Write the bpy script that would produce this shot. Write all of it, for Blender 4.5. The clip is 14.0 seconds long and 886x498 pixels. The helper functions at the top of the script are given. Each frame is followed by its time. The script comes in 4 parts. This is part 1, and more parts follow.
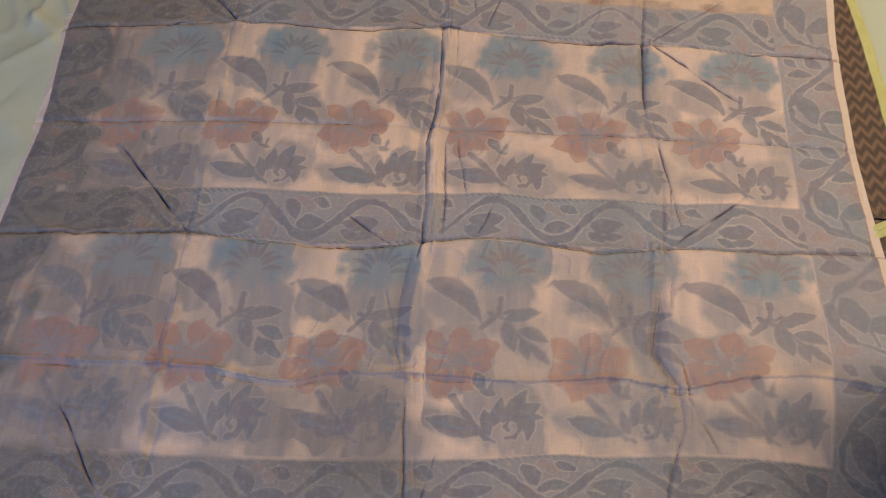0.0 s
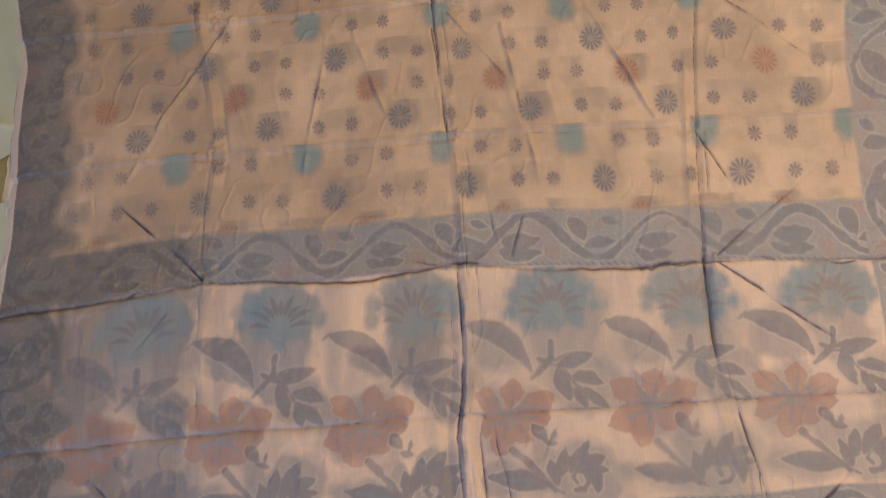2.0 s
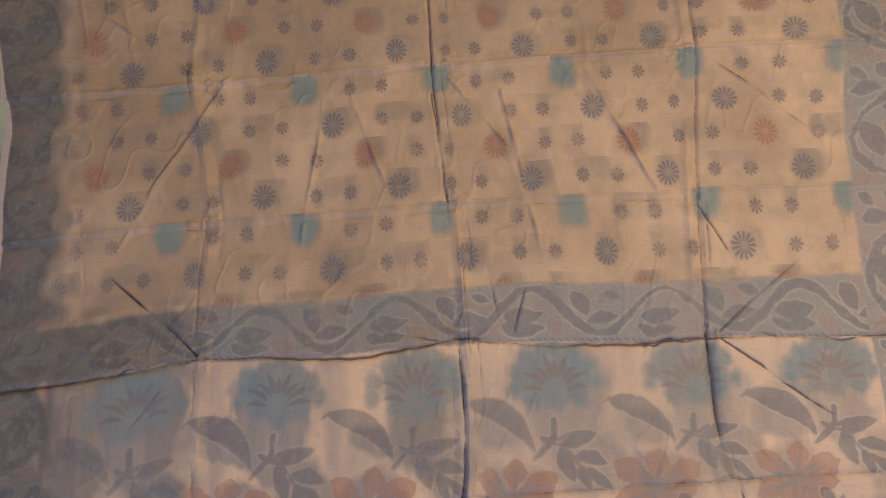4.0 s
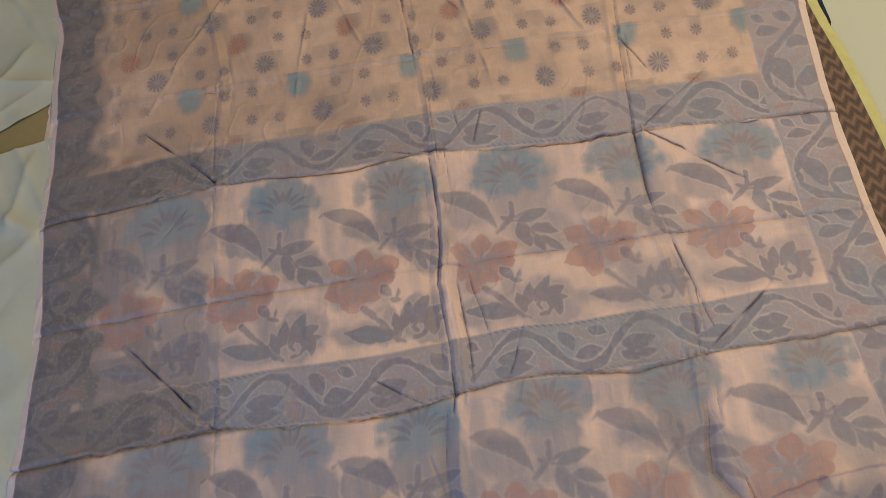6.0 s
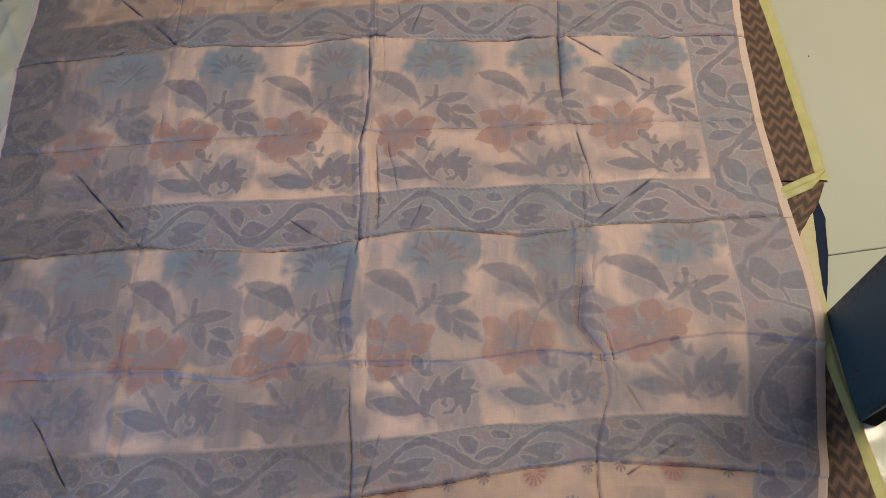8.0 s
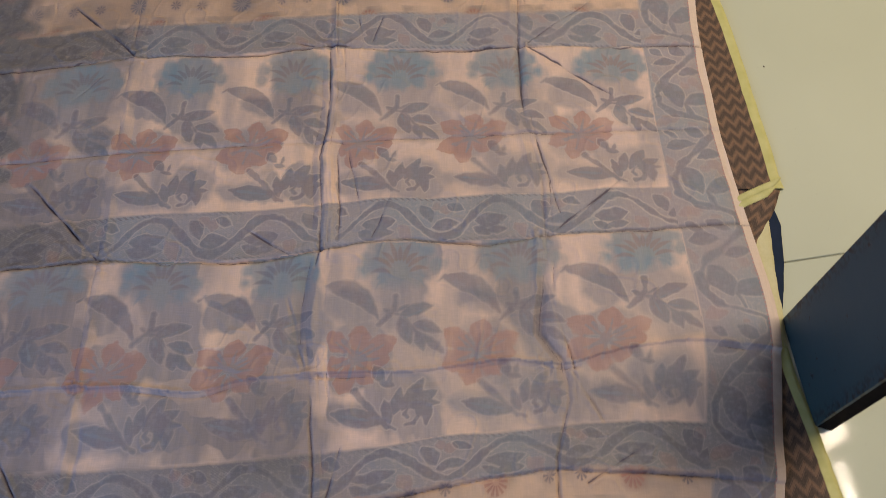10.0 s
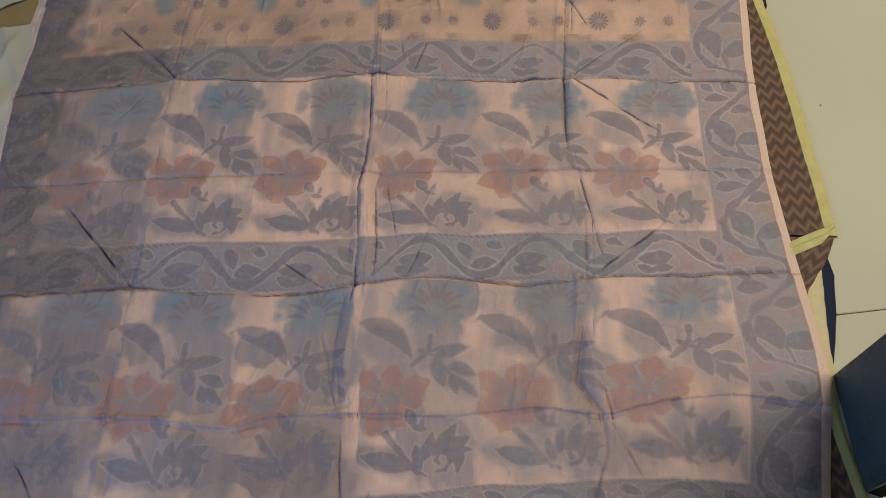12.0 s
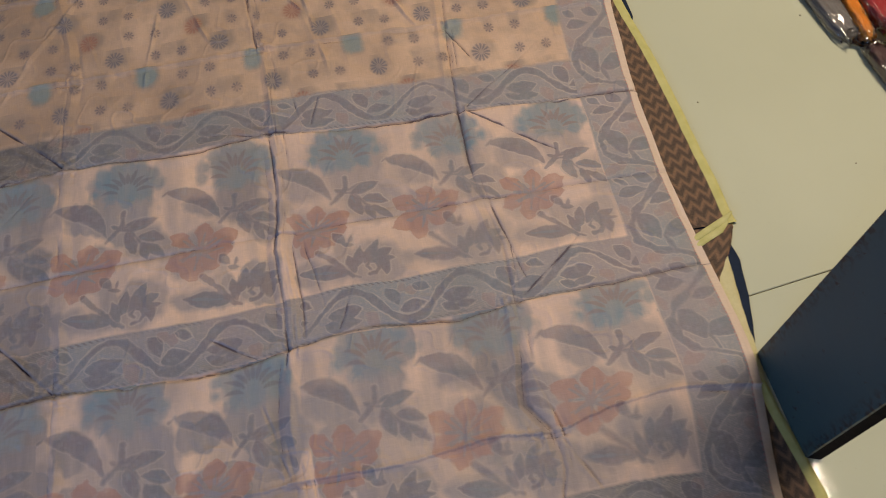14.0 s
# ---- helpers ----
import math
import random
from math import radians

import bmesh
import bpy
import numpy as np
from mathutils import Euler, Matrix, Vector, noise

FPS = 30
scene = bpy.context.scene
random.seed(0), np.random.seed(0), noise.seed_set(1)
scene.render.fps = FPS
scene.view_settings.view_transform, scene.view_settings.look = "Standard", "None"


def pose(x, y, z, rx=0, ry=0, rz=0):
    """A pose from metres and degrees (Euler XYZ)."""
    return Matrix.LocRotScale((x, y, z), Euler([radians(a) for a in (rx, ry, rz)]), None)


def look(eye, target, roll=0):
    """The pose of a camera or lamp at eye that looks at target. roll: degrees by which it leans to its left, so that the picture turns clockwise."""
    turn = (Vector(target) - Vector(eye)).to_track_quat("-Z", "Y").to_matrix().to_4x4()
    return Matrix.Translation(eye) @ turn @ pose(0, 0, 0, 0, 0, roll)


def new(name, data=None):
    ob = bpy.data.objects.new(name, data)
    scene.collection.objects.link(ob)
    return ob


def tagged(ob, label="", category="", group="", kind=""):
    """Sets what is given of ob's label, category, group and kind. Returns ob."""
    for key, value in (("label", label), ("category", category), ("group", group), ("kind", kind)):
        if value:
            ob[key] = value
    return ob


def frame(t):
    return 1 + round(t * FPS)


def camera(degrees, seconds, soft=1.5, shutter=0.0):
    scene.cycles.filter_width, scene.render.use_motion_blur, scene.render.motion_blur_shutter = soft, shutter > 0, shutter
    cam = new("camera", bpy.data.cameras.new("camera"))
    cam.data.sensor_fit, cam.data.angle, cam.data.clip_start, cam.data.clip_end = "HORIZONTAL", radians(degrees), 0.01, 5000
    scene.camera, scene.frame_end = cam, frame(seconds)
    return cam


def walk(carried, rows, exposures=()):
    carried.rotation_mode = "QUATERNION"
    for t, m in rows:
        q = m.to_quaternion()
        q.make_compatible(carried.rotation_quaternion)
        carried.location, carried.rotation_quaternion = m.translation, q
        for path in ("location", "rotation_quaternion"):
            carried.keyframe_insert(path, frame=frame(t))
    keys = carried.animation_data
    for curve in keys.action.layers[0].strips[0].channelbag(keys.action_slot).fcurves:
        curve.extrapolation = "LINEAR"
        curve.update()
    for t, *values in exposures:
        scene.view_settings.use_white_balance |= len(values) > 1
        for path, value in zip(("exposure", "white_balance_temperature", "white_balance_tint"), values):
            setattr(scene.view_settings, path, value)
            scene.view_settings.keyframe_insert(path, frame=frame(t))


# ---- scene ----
cam = camera(60.0, 14.0, soft=0.85, shutter=0.25)
PATH = [
    (0, (0.05, -0.77, 0.922), (-0.013, 0.055, -0.899), -0.0),
    (0.5, (0.054, -0.725, 0.897), (-0.069, 0.033, -0.95), -7.8),
    (1, (0.001, -0.653, 0.877), (-0.08, 0.098, -0.975), -8.7),
    (1.5, (-0.016, -0.531, 0.872), (-0.077, 0.233, -0.975), -7.3),
    (2, (0.001, -0.219, 0.916), (-0.055, 0.301, -1.014), -8.4),
    (2.5, (0.002, -0.172, 0.886), (-0.068, 0.403, -1.028), -9.0),
    (2.7, (-0.014, -0.167, 0.885), (-0.084, 0.431, -1.022), -9.0),
    (4.8, (-0.047, -0.112, 0.951), (0.078, 0.354, -0.989), 12.7),
    (5, (-0.068, -0.169, 0.952), (0.075, 0.369, -0.969), 13.2),
    (5.5, (0.048, -0.409, 0.938), (0.006, 0.355, -0.91), -8.2),
    (6, (0.016, -0.557, 0.979), (-0.022, 0.22, -0.864), -9.7),
    (6.5, (0.078, -0.68, 0.973), (0.027, 0.127, -0.856), -2.5),
    (7, (0.155, -0.76, 0.951), (0.093, 0.046, -0.878), -0.1),
    (7.5, (0.17, -0.778, 0.962), (0.084, 0.038, -0.862), -4.2),
    (7.7, (0.151, -0.791, 0.978), (0.066, 0.028, -0.844), -5.1),
    (9.8, (0.144, -0.828, 0.979), (0.129, 0.017, -0.834), -4.6),
    (10, (0.167, -0.802, 0.979), (0.157, 0.041, -0.835), -2.0),
    (10.5, (0.174, -0.774, 0.989), (0.152, 0.066, -0.826), 0.7),
    (11, (0.178, -0.781, 0.983), (0.12, 0.061, -0.831), -1.1),
    (11.5, (0.184, -0.778, 0.987), (0.095, 0.07, -0.822), -2.7),
    (12, (0.158, -0.741, 0.979), (0.067, 0.096, -0.835), -5.1),
    (12.5, (0.122, -0.674, 0.979), (0.079, 0.174, -0.831), -8.8),
    (13, (0.11, -0.654, 0.991), (0.173, 0.24, -0.797), -11.2),
    (13.5, (0.089, -0.663, 0.977), (0.223, 0.209, -0.818), -4.9),
    (14, (0.136, -0.72, 0.997), (0.292, 0.158, -0.794), -0.1),
]
EXPOSURES = [(0.0, 0.08, 6500, 10), (1.0, 0.10, 6550, 10), (2.0, 0.12, 6600, 10), (2.7, 0.10, 6650, 10), (5.0, -0.10, 6600, 10), (5.6, 0.02, 6450, 10),
             (6.5, 0.02, 6300, 10), (7.5, 0.02, 6200, 10), (11.0, -0.02, 6200, 11), (12.0, -0.12, 6250, 11), (12.7, 0.0, 6300, 10), (13.5, 0.04, 6350, 10), (14.0, -0.08, 6400, 10)]
walk(cam, [(t, look(eye, target, roll)) for t, eye, target, roll in PATH], EXPOSURES)

# ---- light ----
world = bpy.data.worlds.new("room_air")
scene.world = world
world.use_nodes = True
world.node_tree.nodes["Background"].inputs["Color"].default_value = (0.9, 0.86, 0.8, 1)
world.node_tree.nodes["Background"].inputs["Strength"].default_value = 0.03


def lamp(name, eye, target, sx, sy, watts, colour):
    data = bpy.data.lights.new(name, "AREA")
    data.shape, data.size, data.size_y, data.energy, data.color = "RECTANGLE", sx, sy, watts, colour
    ob = new(name, data)
    ob.matrix_world = look(eye, target)
    return ob


lamp("tube_light", (1.35, 0.25, 2.18), (0.4, -0.2, 0), 1.2, 0.34, 43, (1.0, 0.82, 0.60))
lamp("ceiling_bulb", (1.70, 1.95, 2.42), (0.4, 0.6, 0), 0.03, 0.10, 2, (1.0, 0.76, 0.48))
lamp("ceiling_bulb", (1.84, -0.40, 2.42), (0.6, -0.5, 0), 0.25, 0.014, 1.3, (1.0, 0.84, 0.62))
# blue fill added from the lower left; the room has no window there
lamp("cool_fill", (-1.35, -1.75, 0.95), (-0.3, -0.7, 0), 0.9, 1.0, 20, (0.30, 0.52, 1.0))


# ---- node helper ----
class Mat:
    """A material with short calls for its nodes."""

    def __init__(self, name, rough=0.6, spec=0.4):
        self.m = bpy.data.materials.new(name)
        self.m.use_nodes = True
        self.t = self.m.node_tree
        self.b = self.t.nodes["Principled BSDF"]
        self.b.inputs["Roughness"].default_value = rough
        self.b.inputs["Specular IOR Level"].default_value = spec

    def put(self, socket, v):
        if isinstance(v, bpy.types.NodeSocket):
            self.t.links.new(v, socket)
        elif isinstance(v, tuple) and len(v) == 3 and socket.type == "RGBA":
            socket.default_value = (*v, 1)
        else:
            socket.default_value = v

    def math(self, op, a, b=0.0, c=0.0, clamp=False):
        n = self.t.nodes.new("ShaderNodeMath")
        n.operation, n.use_clamp = op, clamp
        for s, v in zip(n.inputs, (a, b, c)):
            self.put(s, v)
        return n.outputs[0]

    def add(self, a, b): return self.math("ADD", a, b)
    def sub(self, a, b): return self.math("SUBTRACT", a, b)
    def mul(self, a, b): return self.math("MULTIPLY", a, b)
    def div(self, a, b): return self.math("DIVIDE", a, b)

    def below(self, d, w):
        """1 where d is under zero, with a soft edge of half-width w."""
        return self.math("SUBTRACT", 0.5, self.math("DIVIDE", d, self.mul(w, 2.0) if isinstance(w, bpy.types.NodeSocket) else 2.0 * w), clamp=True)

    def mix(self, f, a, b, blend="MIX"):
        n = self.t.nodes.new("ShaderNodeMix")
        n.data_type, n.blend_type = "RGBA", blend
        self.put(n.inputs[0], f)
        self.put(n.inputs[6], a)
        self.put(n.inputs[7], b)
        return n.outputs[2]

    def attr(self, name):
        n = self.t.nodes.new("ShaderNodeAttribute")
        n.attribute_name = name
        return n.outputs["Fac"]

    def coords(self, which="Object"):
        return self.t.nodes.new("ShaderNodeTexCoord").outputs[which]

    def scaled(self, v, s):
        n = self.t.nodes.new("ShaderNodeMapping")
        self.t.links.new(v, n.inputs["Vector"])
        n.inputs["Scale"].default_value = s
        return n.outputs[0]

    def noise(self, v, scale, detail=2.0, rough=0.5):
        n = self.t.nodes.new("ShaderNodeTexNoise")
        self.t.links.new(v, n.inputs["Vector"])
        n.inputs["Scale"].default_value, n.inputs["Detail"].default_value, n.inputs["Roughness"].default_value = scale, detail, rough
        return n.outputs[0]

    def remap(self, v, a, b, c=0.0, d=1.0):
        n = self.t.nodes.new("ShaderNodeMapRange")
        for i, x in zip((0, 1, 2, 3, 4), (v, a, b, c, d)):
            self.put(n.inputs[i], x)
        return n.outputs[0]

    def bump(self, h, strength, dist):
        n = self.t.nodes.new("ShaderNodeBump")
        n.inputs["Strength"].default_value, n.inputs["Distance"].default_value = strength, dist
        self.t.links.new(h, n.inputs["Height"])
        self.t.links.new(n.outputs[0], self.b.inputs["Normal"])

    def colour(self, c):
        self.put(self.b.inputs["Base Color"], c)
        return self.m


# ---- materials ----
def brocade():
    k = Mat("sheer_brocade", 0.62, 0.25)
    k.b.inputs["Sheen Weight"].default_value = 0.12
    k.b.inputs["Sheen Roughness"].default_value = 0.4
    pos = k.coords()
    u, v = k.attr("pat_u"), k.attr("pat_v")
    big = k.noise(pos, 3.2, 2.0)
    mid = k.noise(pos, 9.0, 2.0)
    contact = k.noise(pos, 5.0, 1.5)
    thread_x = k.noise(k.scaled(pos, (900.0, 45.0, 1.0)), 1.0, 2.0)
    thread_y = k.noise(k.scaled(pos, (60.0, 900.0, 1.0)), 1.0, 2.0)
    thread = k.mul(k.add(thread_x, thread_y), 0.5)
    streak = k.noise(k.scaled(pos, (70.0, 7.0, 1.0)), 1.0, 2.0)
    # how far the sheer face lifts off the backing: it blurs what shows through
    lift = k.math("ADD", k.mul(k.remap(contact, 0.46, 0.66, 0.0, 1.0), 0.24), k.attr("lift"), clamp=True)
    width = k.remap(lift, 0.0, 1.0, 0.0008, 0.0060)
    fine = k.remap(lift, 0.0, 1.0, 0.0004, 0.0028)
    fade = k.remap(lift, 0.0, 1.0, 1.0, 0.66)
    dens = k.attr("dens")

    c = k.mix(k.remap(big, 0.3, 0.7), (0.89, 0.635, 0.475), (0.88, 0.645, 0.540))
    c = k.mix(k.remap(mid, 0.35, 0.7, 0.0, 0.30), c, (0.50, 0.42, 0.42))
    # loose threads behind the flower rows
    ragged = k.mul(k.sub(streak, 0.5), 0.035)
    haze = k.below(k.add(k.sub(k.attr("haze"), k.add(k.add(k.remap(dens, 0.0, 1.0, 0.004, 0.016), k.remap(k.noise(pos, 8.0, 2.0), 0.3, 0.7, -0.018, 0.016)), k.remap(k.noise(pos, 24.0, 2.0), 0.3, 0.7, -0.010, 0.010))), k.mul(ragged, 0.5)), k.remap(contact, 0.35, 0.65, 0.004, 0.016))
    haze = k.math("MAXIMUM", haze, k.mul(k.below(k.attr("block"), 0.004), k.math("MULTIPLY", k.remap(k.noise(k.scaled(pos, (15.0, 5.0, 1.0)), 1.0, 2.0), 0.46, 0.60), dens)))
    veil = k.mul(k.below(k.sub(k.attr("block"), 0.010), 0.004), k.remap(k.add(k.mul(dens, 0.62), k.noise(pos, 11.0, 3.0)), 0.86, 1.10))
    haze = k.math("MAXIMUM", haze, k.mul(veil, 0.88))
    hz = k.mul(haze, k.math("MULTIPLY", k.remap(streak, 0.25, 0.7, 0.78, 1.0), k.remap(dens, 0.0, 0.8, 0.66, 1.0)))
    hcol = k.mix(k.remap(big, 0.35, 0.65), (0.322, 0.315, 0.350), (0.358, 0.318, 0.335))
    hcol = k.mix(k.remap(dens, 0.60, 1.0, 0.0, 0.80), hcol, (0.245, 0.215, 0.218))
    c = k.mix(hz, c, hcol)
    # woven border ground
    ground = k.below(k.add(k.attr("ground"), k.mul(ragged, k.remap(lift, 0.0, 0.7, 0.05, 0.30))), k.add(k.mul(width, 0.6), 0.001))
    gcol = k.mix(k.remap(mid, 0.35, 0.65), (0.400, 0.345, 0.362), (0.325, 0.342, 0.378))
    gcol = k.mix(k.remap(dens, 0.45, 1.0, 0.0, 0.90), gcol, (0.195, 0.182, 0.180))
    c = k.mix(k.mul(ground, 0.97), c, gcol)
    # fine slanted hatching of the ground where it lies close
    hatch = k.math("SINE", k.add(k.mul(k.add(k.mul(u, 0.55), v), 2200.0), k.mul(k.noise(pos, 60.0, 2.0), 9.0)))
    hatch = k.mul(k.mul(ground, k.remap(lift, 0.0, 0.5, 1.0, 0.2)), k.mul(k.remap(k.noise(pos, 45.0, 2.0), 0.40, 0.60), k.remap(hatch, 0.1, 0.9)))
    c = k.mix(k.mul(hatch, 0.26), c, (0.52, 0.45, 0.43))
    fleck = k.remap(k.noise(pos, 210.0, 2.0), 0.52, 0.66)
    c = k.mix(k.mul(k.mul(fleck, ground), k.remap(lift, 0.0, 0.5, 0.34, 0.10)), c, (0.55, 0.46, 0.43))
    # rope of slanted stitches along the border's rim
    rope = k.mul(k.below(k.sub(k.math("ABSOLUTE", k.add(k.attr("ground"), 0.0028)), 0.0020), 0.0006), k.remap(k.math("SINE", k.mul(k.add(u, k.mul(v, 1.2)), 720.0)), 0.0, 0.5))
    rope = k.mul(rope, k.mul(k.below(k.sub(k.math("ABSOLUTE", u), 0.478), 0.002), k.remap(mid, 0.40, 0.60)))
    c = k.mix(k.mul(rope, k.remap(lift, 0.0, 0.7, 0.6, 0.10)), c, (0.20, 0.17, 0.20))
    # teal sprays
    teal = k.below(k.add(k.attr("teal"), k.mul(ragged, 0.6)), k.add(k.mul(width, 0.7), 0.0045))
    c = k.mix(k.mul(teal, k.remap(streak, 0.25, 0.7, 0.55, 0.84)), c, k.mix(k.remap(mid, 0.40, 0.66), (0.302, 0.325, 0.350), (0.205, 0.318, 0.400)))
    fan = k.mul(k.below(k.attr("fan"), k.mul(width, 0.7)), k.mul(fade, 0.50))
    c = k.mix(fan, c, k.mix(k.remap(big, 0.42, 0.56), (0.20, 0.175, 0.22), (0.34, 0.215, 0.20)))
    # rust blossoms, leaves, and the pale veins over them
    rust = k.mul(k.below(k.attr("rust"), width), fade)
    rust = k.mul(rust, k.mul(k.remap(ground, 0.0, 1.0, 0.68, 0.26), k.remap(k.noise(pos, 34.0, 2.0), 0.3, 0.6, 0.72, 1.0)))
    c = k.mix(rust, c, k.mix(k.remap(mid, 0.3, 0.7), (0.50, 0.255, 0.200), (0.45, 0.250, 0.225)))
    leaf = k.attr("leaf")
    leaf_f = k.mul(k.below(leaf, width), fade)
    leaf_c = k.mix(k.remap(k.noise(pos, 30.0, 1.0), 0.35, 0.65), (0.208, 0.182, 0.228), (0.174, 0.204, 0.258))
    leaf_c = k.mix(k.mul(ground, k.remap(dens, 0.5, 1.0, 0.0, 0.8)), leaf_c, (0.115, 0.108, 0.125))
    c = k.mix(k.mul(leaf_f, k.remap(ground, 0.0, 1.0, 0.60, 0.58)), c, leaf_c)
    c = k.mix(k.mul(leaf_f, k.remap(k.noise(pos, 120.0, 2.0), 0.5, 0.68, 0.0, 0.30)), c, (0.40, 0.38, 0.42))
    vein = k.mul(k.below(k.attr("vein"), fine), fade)
    c = k.mix(k.mul(vein, k.remap(k.noise(pos, 48.0, 2.0), 0.3, 0.6, 0.30, 0.66)), c, (0.29, 0.325, 0.375))
    edge = k.below(k.sub(k.math("ABSOLUTE", k.sub(leaf, 0.0017)), 0.0009), 0.0006)
    edge = k.mul(k.mul(edge, k.remap(dens, 0.15, 0.95, 1.0, 0.25)), k.mul(k.remap(lift, 0.0, 0.6, 0.85, 0.12), k.remap(k.noise(pos, 26.0, 2.0), 0.32, 0.54)))
    c = k.mix(edge, c, (0.60, 0.51, 0.47))
    rim = k.below(k.sub(k.math("ABSOLUTE", k.sub(k.attr("rust"), 0.0012)), 0.0006), 0.0005)
    c = k.mix(k.mul(rim, k.remap(lift, 0.0, 0.5, 0.30, 0.0)), c, (0.66, 0.53, 0.46))

    # small sprigs of the field: one sheared lattice
    row = k.math("FLOOR", k.add(k.div(k.sub(0.3385, v), 0.0465), 0.5))
    ly = k.sub(v, k.sub(0.3385, k.mul(row, 0.0465)))
    shift = k.sub(u, k.add(k.mul(row, 0.0428), 0.134))
    m = k.math("FLOORED_MODULO", shift, 0.171)
    lx = k.sub(k.math("FLOORED_MODULO", k.add(shift, 0.0855), 0.171), 0.0855)
    ly2 = k.mul(ly, 0.88)
    kind = k.math("FLOORED_MODULO", row, 4.0)
    is_teal = k.math("LESS_THAN", kind, 0.5)
    is_rust = k.math("COMPARE", kind, 2.0, 0.4)
    field = k.below(k.add(k.attr("field"), k.mul(ragged, 0.25)), k.remap(lift, 0.0, 0.6, 0.0025, 0.0065))

    def star(x, y, rays, r0, r1):
        r = k.math("SQRT", k.add(k.mul(x, x), k.mul(y, y)))
        ang = k.math("ARCTAN2", y, x)
        ray = k.math("MULTIPLY", k.math("COSINE", k.mul(ang, rays)), r)
        ray = k.sub(k.mul(r, -0.12), ray)
        ray = k.below(ray, k.add(k.mul(fine, 1.5), 0.0008))
        ring = k.mul(k.below(k.sub(r, r1), fine), k.below(k.sub(r0, r), fine))
        return k.mul(ray, ring), r

    worn = k.remap(k.noise(pos, 38.0, 2.0), 0.30, 0.70, -0.0030, 0.0030)
    s_big, r_big = star(lx, ly2, 13.0, 0.0042, 0.0146)
    sx = k.sub(k.math("ABSOLUTE", k.sub(m, 0.0865)), 0.0215)
    r_small = k.math("SQRT", k.add(k.mul(sx, sx), k.mul(ly2, ly2)))
    arms, _ = star(sx, ly2, 8.0, 0.0014, 0.0082)
    arms = k.math("MAXIMUM", arms, k.mul(k.below(k.add(k.sub(r_small, 0.0066), k.mul(worn, 0.6)), 0.0022), 0.60))
    s_small = k.mul(arms, k.remap(k.noise(pos, 55.0, 1.0), 0.30, 0.5, 0.45, 1.0))
    gate = k.remap(k.noise(pos, 14.0, 1.0), 0.36, 0.56)
    off_x, off_y = k.sub(lx, 0.007), k.add(ly, -0.006)
    box = k.math("POWER", k.add(k.math("POWER", k.math("ABSOLUTE", off_x), 2.5), k.math("POWER", k.math("ABSOLUTE", k.mul(off_y, 0.85)), 2.5)), 0.4)
    box = k.add(box, worn)
    # brown doubled cloth behind the field, denser in some panels
    brown = k.mul(k.remap(k.add(k.noise(pos, 6.0, 3.0), k.mul(dens, 0.36)), 0.54, 0.90), 0.78)
    c = k.mix(k.mul(field, 0.8), c, (0.745, 0.530, 0.395))
    c = k.mix(k.mul(field, brown), c, (0.420, 0.295, 0.222))
    smudge = k.mul(k.below(k.sub(box, 0.0195), 0.006), k.remap(gate, 0.0, 1.0, 0.22, 0.74))
    smudge2 = k.mul(k.below(k.add(k.sub(r_small, 0.0085), worn), 0.005), k.mul(k.remap(contact, 0.32, 0.54, 0.35, 1.0), 0.36))
    low_y = k.sub(ly, 0.012)
    pad = k.math("MAXIMUM", k.math("ABSOLUTE", k.add(sx, k.mul(worn, 0.5))), k.mul(k.math("ABSOLUTE", low_y), 0.8))
    pad = k.mul(k.below(k.add(k.sub(pad, 0.0088), k.mul(worn, 0.6)), 0.004), k.remap(k.noise(pos, 10.0, 2.0), 0.38, 0.60, 0.10, 0.62))
    gx = k.sub(m, 0.0865)
    ghost = k.math("SQRT", k.add(k.mul(gx, gx), k.mul(k.add(ly, -0.010), k.add(ly, -0.010))))
    blot = k.remap(k.noise(pos, 33.0, 1.0), 0.48, 0.68, 0.0, 0.46)
    ghost = k.mul(k.below(k.add(k.sub(ghost, 0.018), worn), 0.006), k.mul(k.math("SUBTRACT", 1.0, gate, clamp=True), 0.56))
    c = k.mix(k.mul(field, k.math("MAXIMUM", k.math("MAXIMUM", smudge, ghost), k.math("MAXIMUM", k.mul(blot, 0.6), pad))), c, (0.335, 0.278, 0.250))
    c = k.mix(k.mul(field, smudge2), c, (0.33, 0.27, 0.27))
    tb = k.mul(k.below(k.sub(box, 0.0165), 0.0045), k.mul(is_teal, 0.72))
    rb = k.mul(k.below(k.add(k.sub(r_big, 0.0145), worn), 0.006), k.mul(is_rust, 0.46))
    other = k.math("SUBTRACT", 1.0, k.add(is_teal, is_rust), clamp=True)
    gb = k.mul(k.below(k.add(k.sub(r_big, 0.0135), worn), 0.004), k.mul(other, 0.50))
    star_c = k.mix(is_rust, k.mix(is_teal, (0.17, 0.165, 0.215), (0.22, 0.28, 0.31)), (0.40, 0.19, 0.15))
    c = k.mix(k.mul(field, tb), c, (0.235, 0.335, 0.370))
    c = k.mix(k.mul(field, rb), c, (0.45, 0.20, 0.145))
    c = k.mix(k.mul(field, gb), c, (0.24, 0.23, 0.275))
    c = k.mix(k.mul(field, k.mul(s_big, k.mul(fade, k.remap(is_teal, 0.0, 1.0, 0.62, 0.15)))), c, star_c)
    c = k.mix(k.mul(field, k.mul(s_small, k.mul(fade, 0.68))), c, (0.135, 0.125, 0.175))

    # plain selvage with a line of pink stitches
    far = k.attr("selvage")
    c = k.mix(k.below(k.sub(far, 0.0125), 0.0007), c, (0.80, 0.65, 0.56))
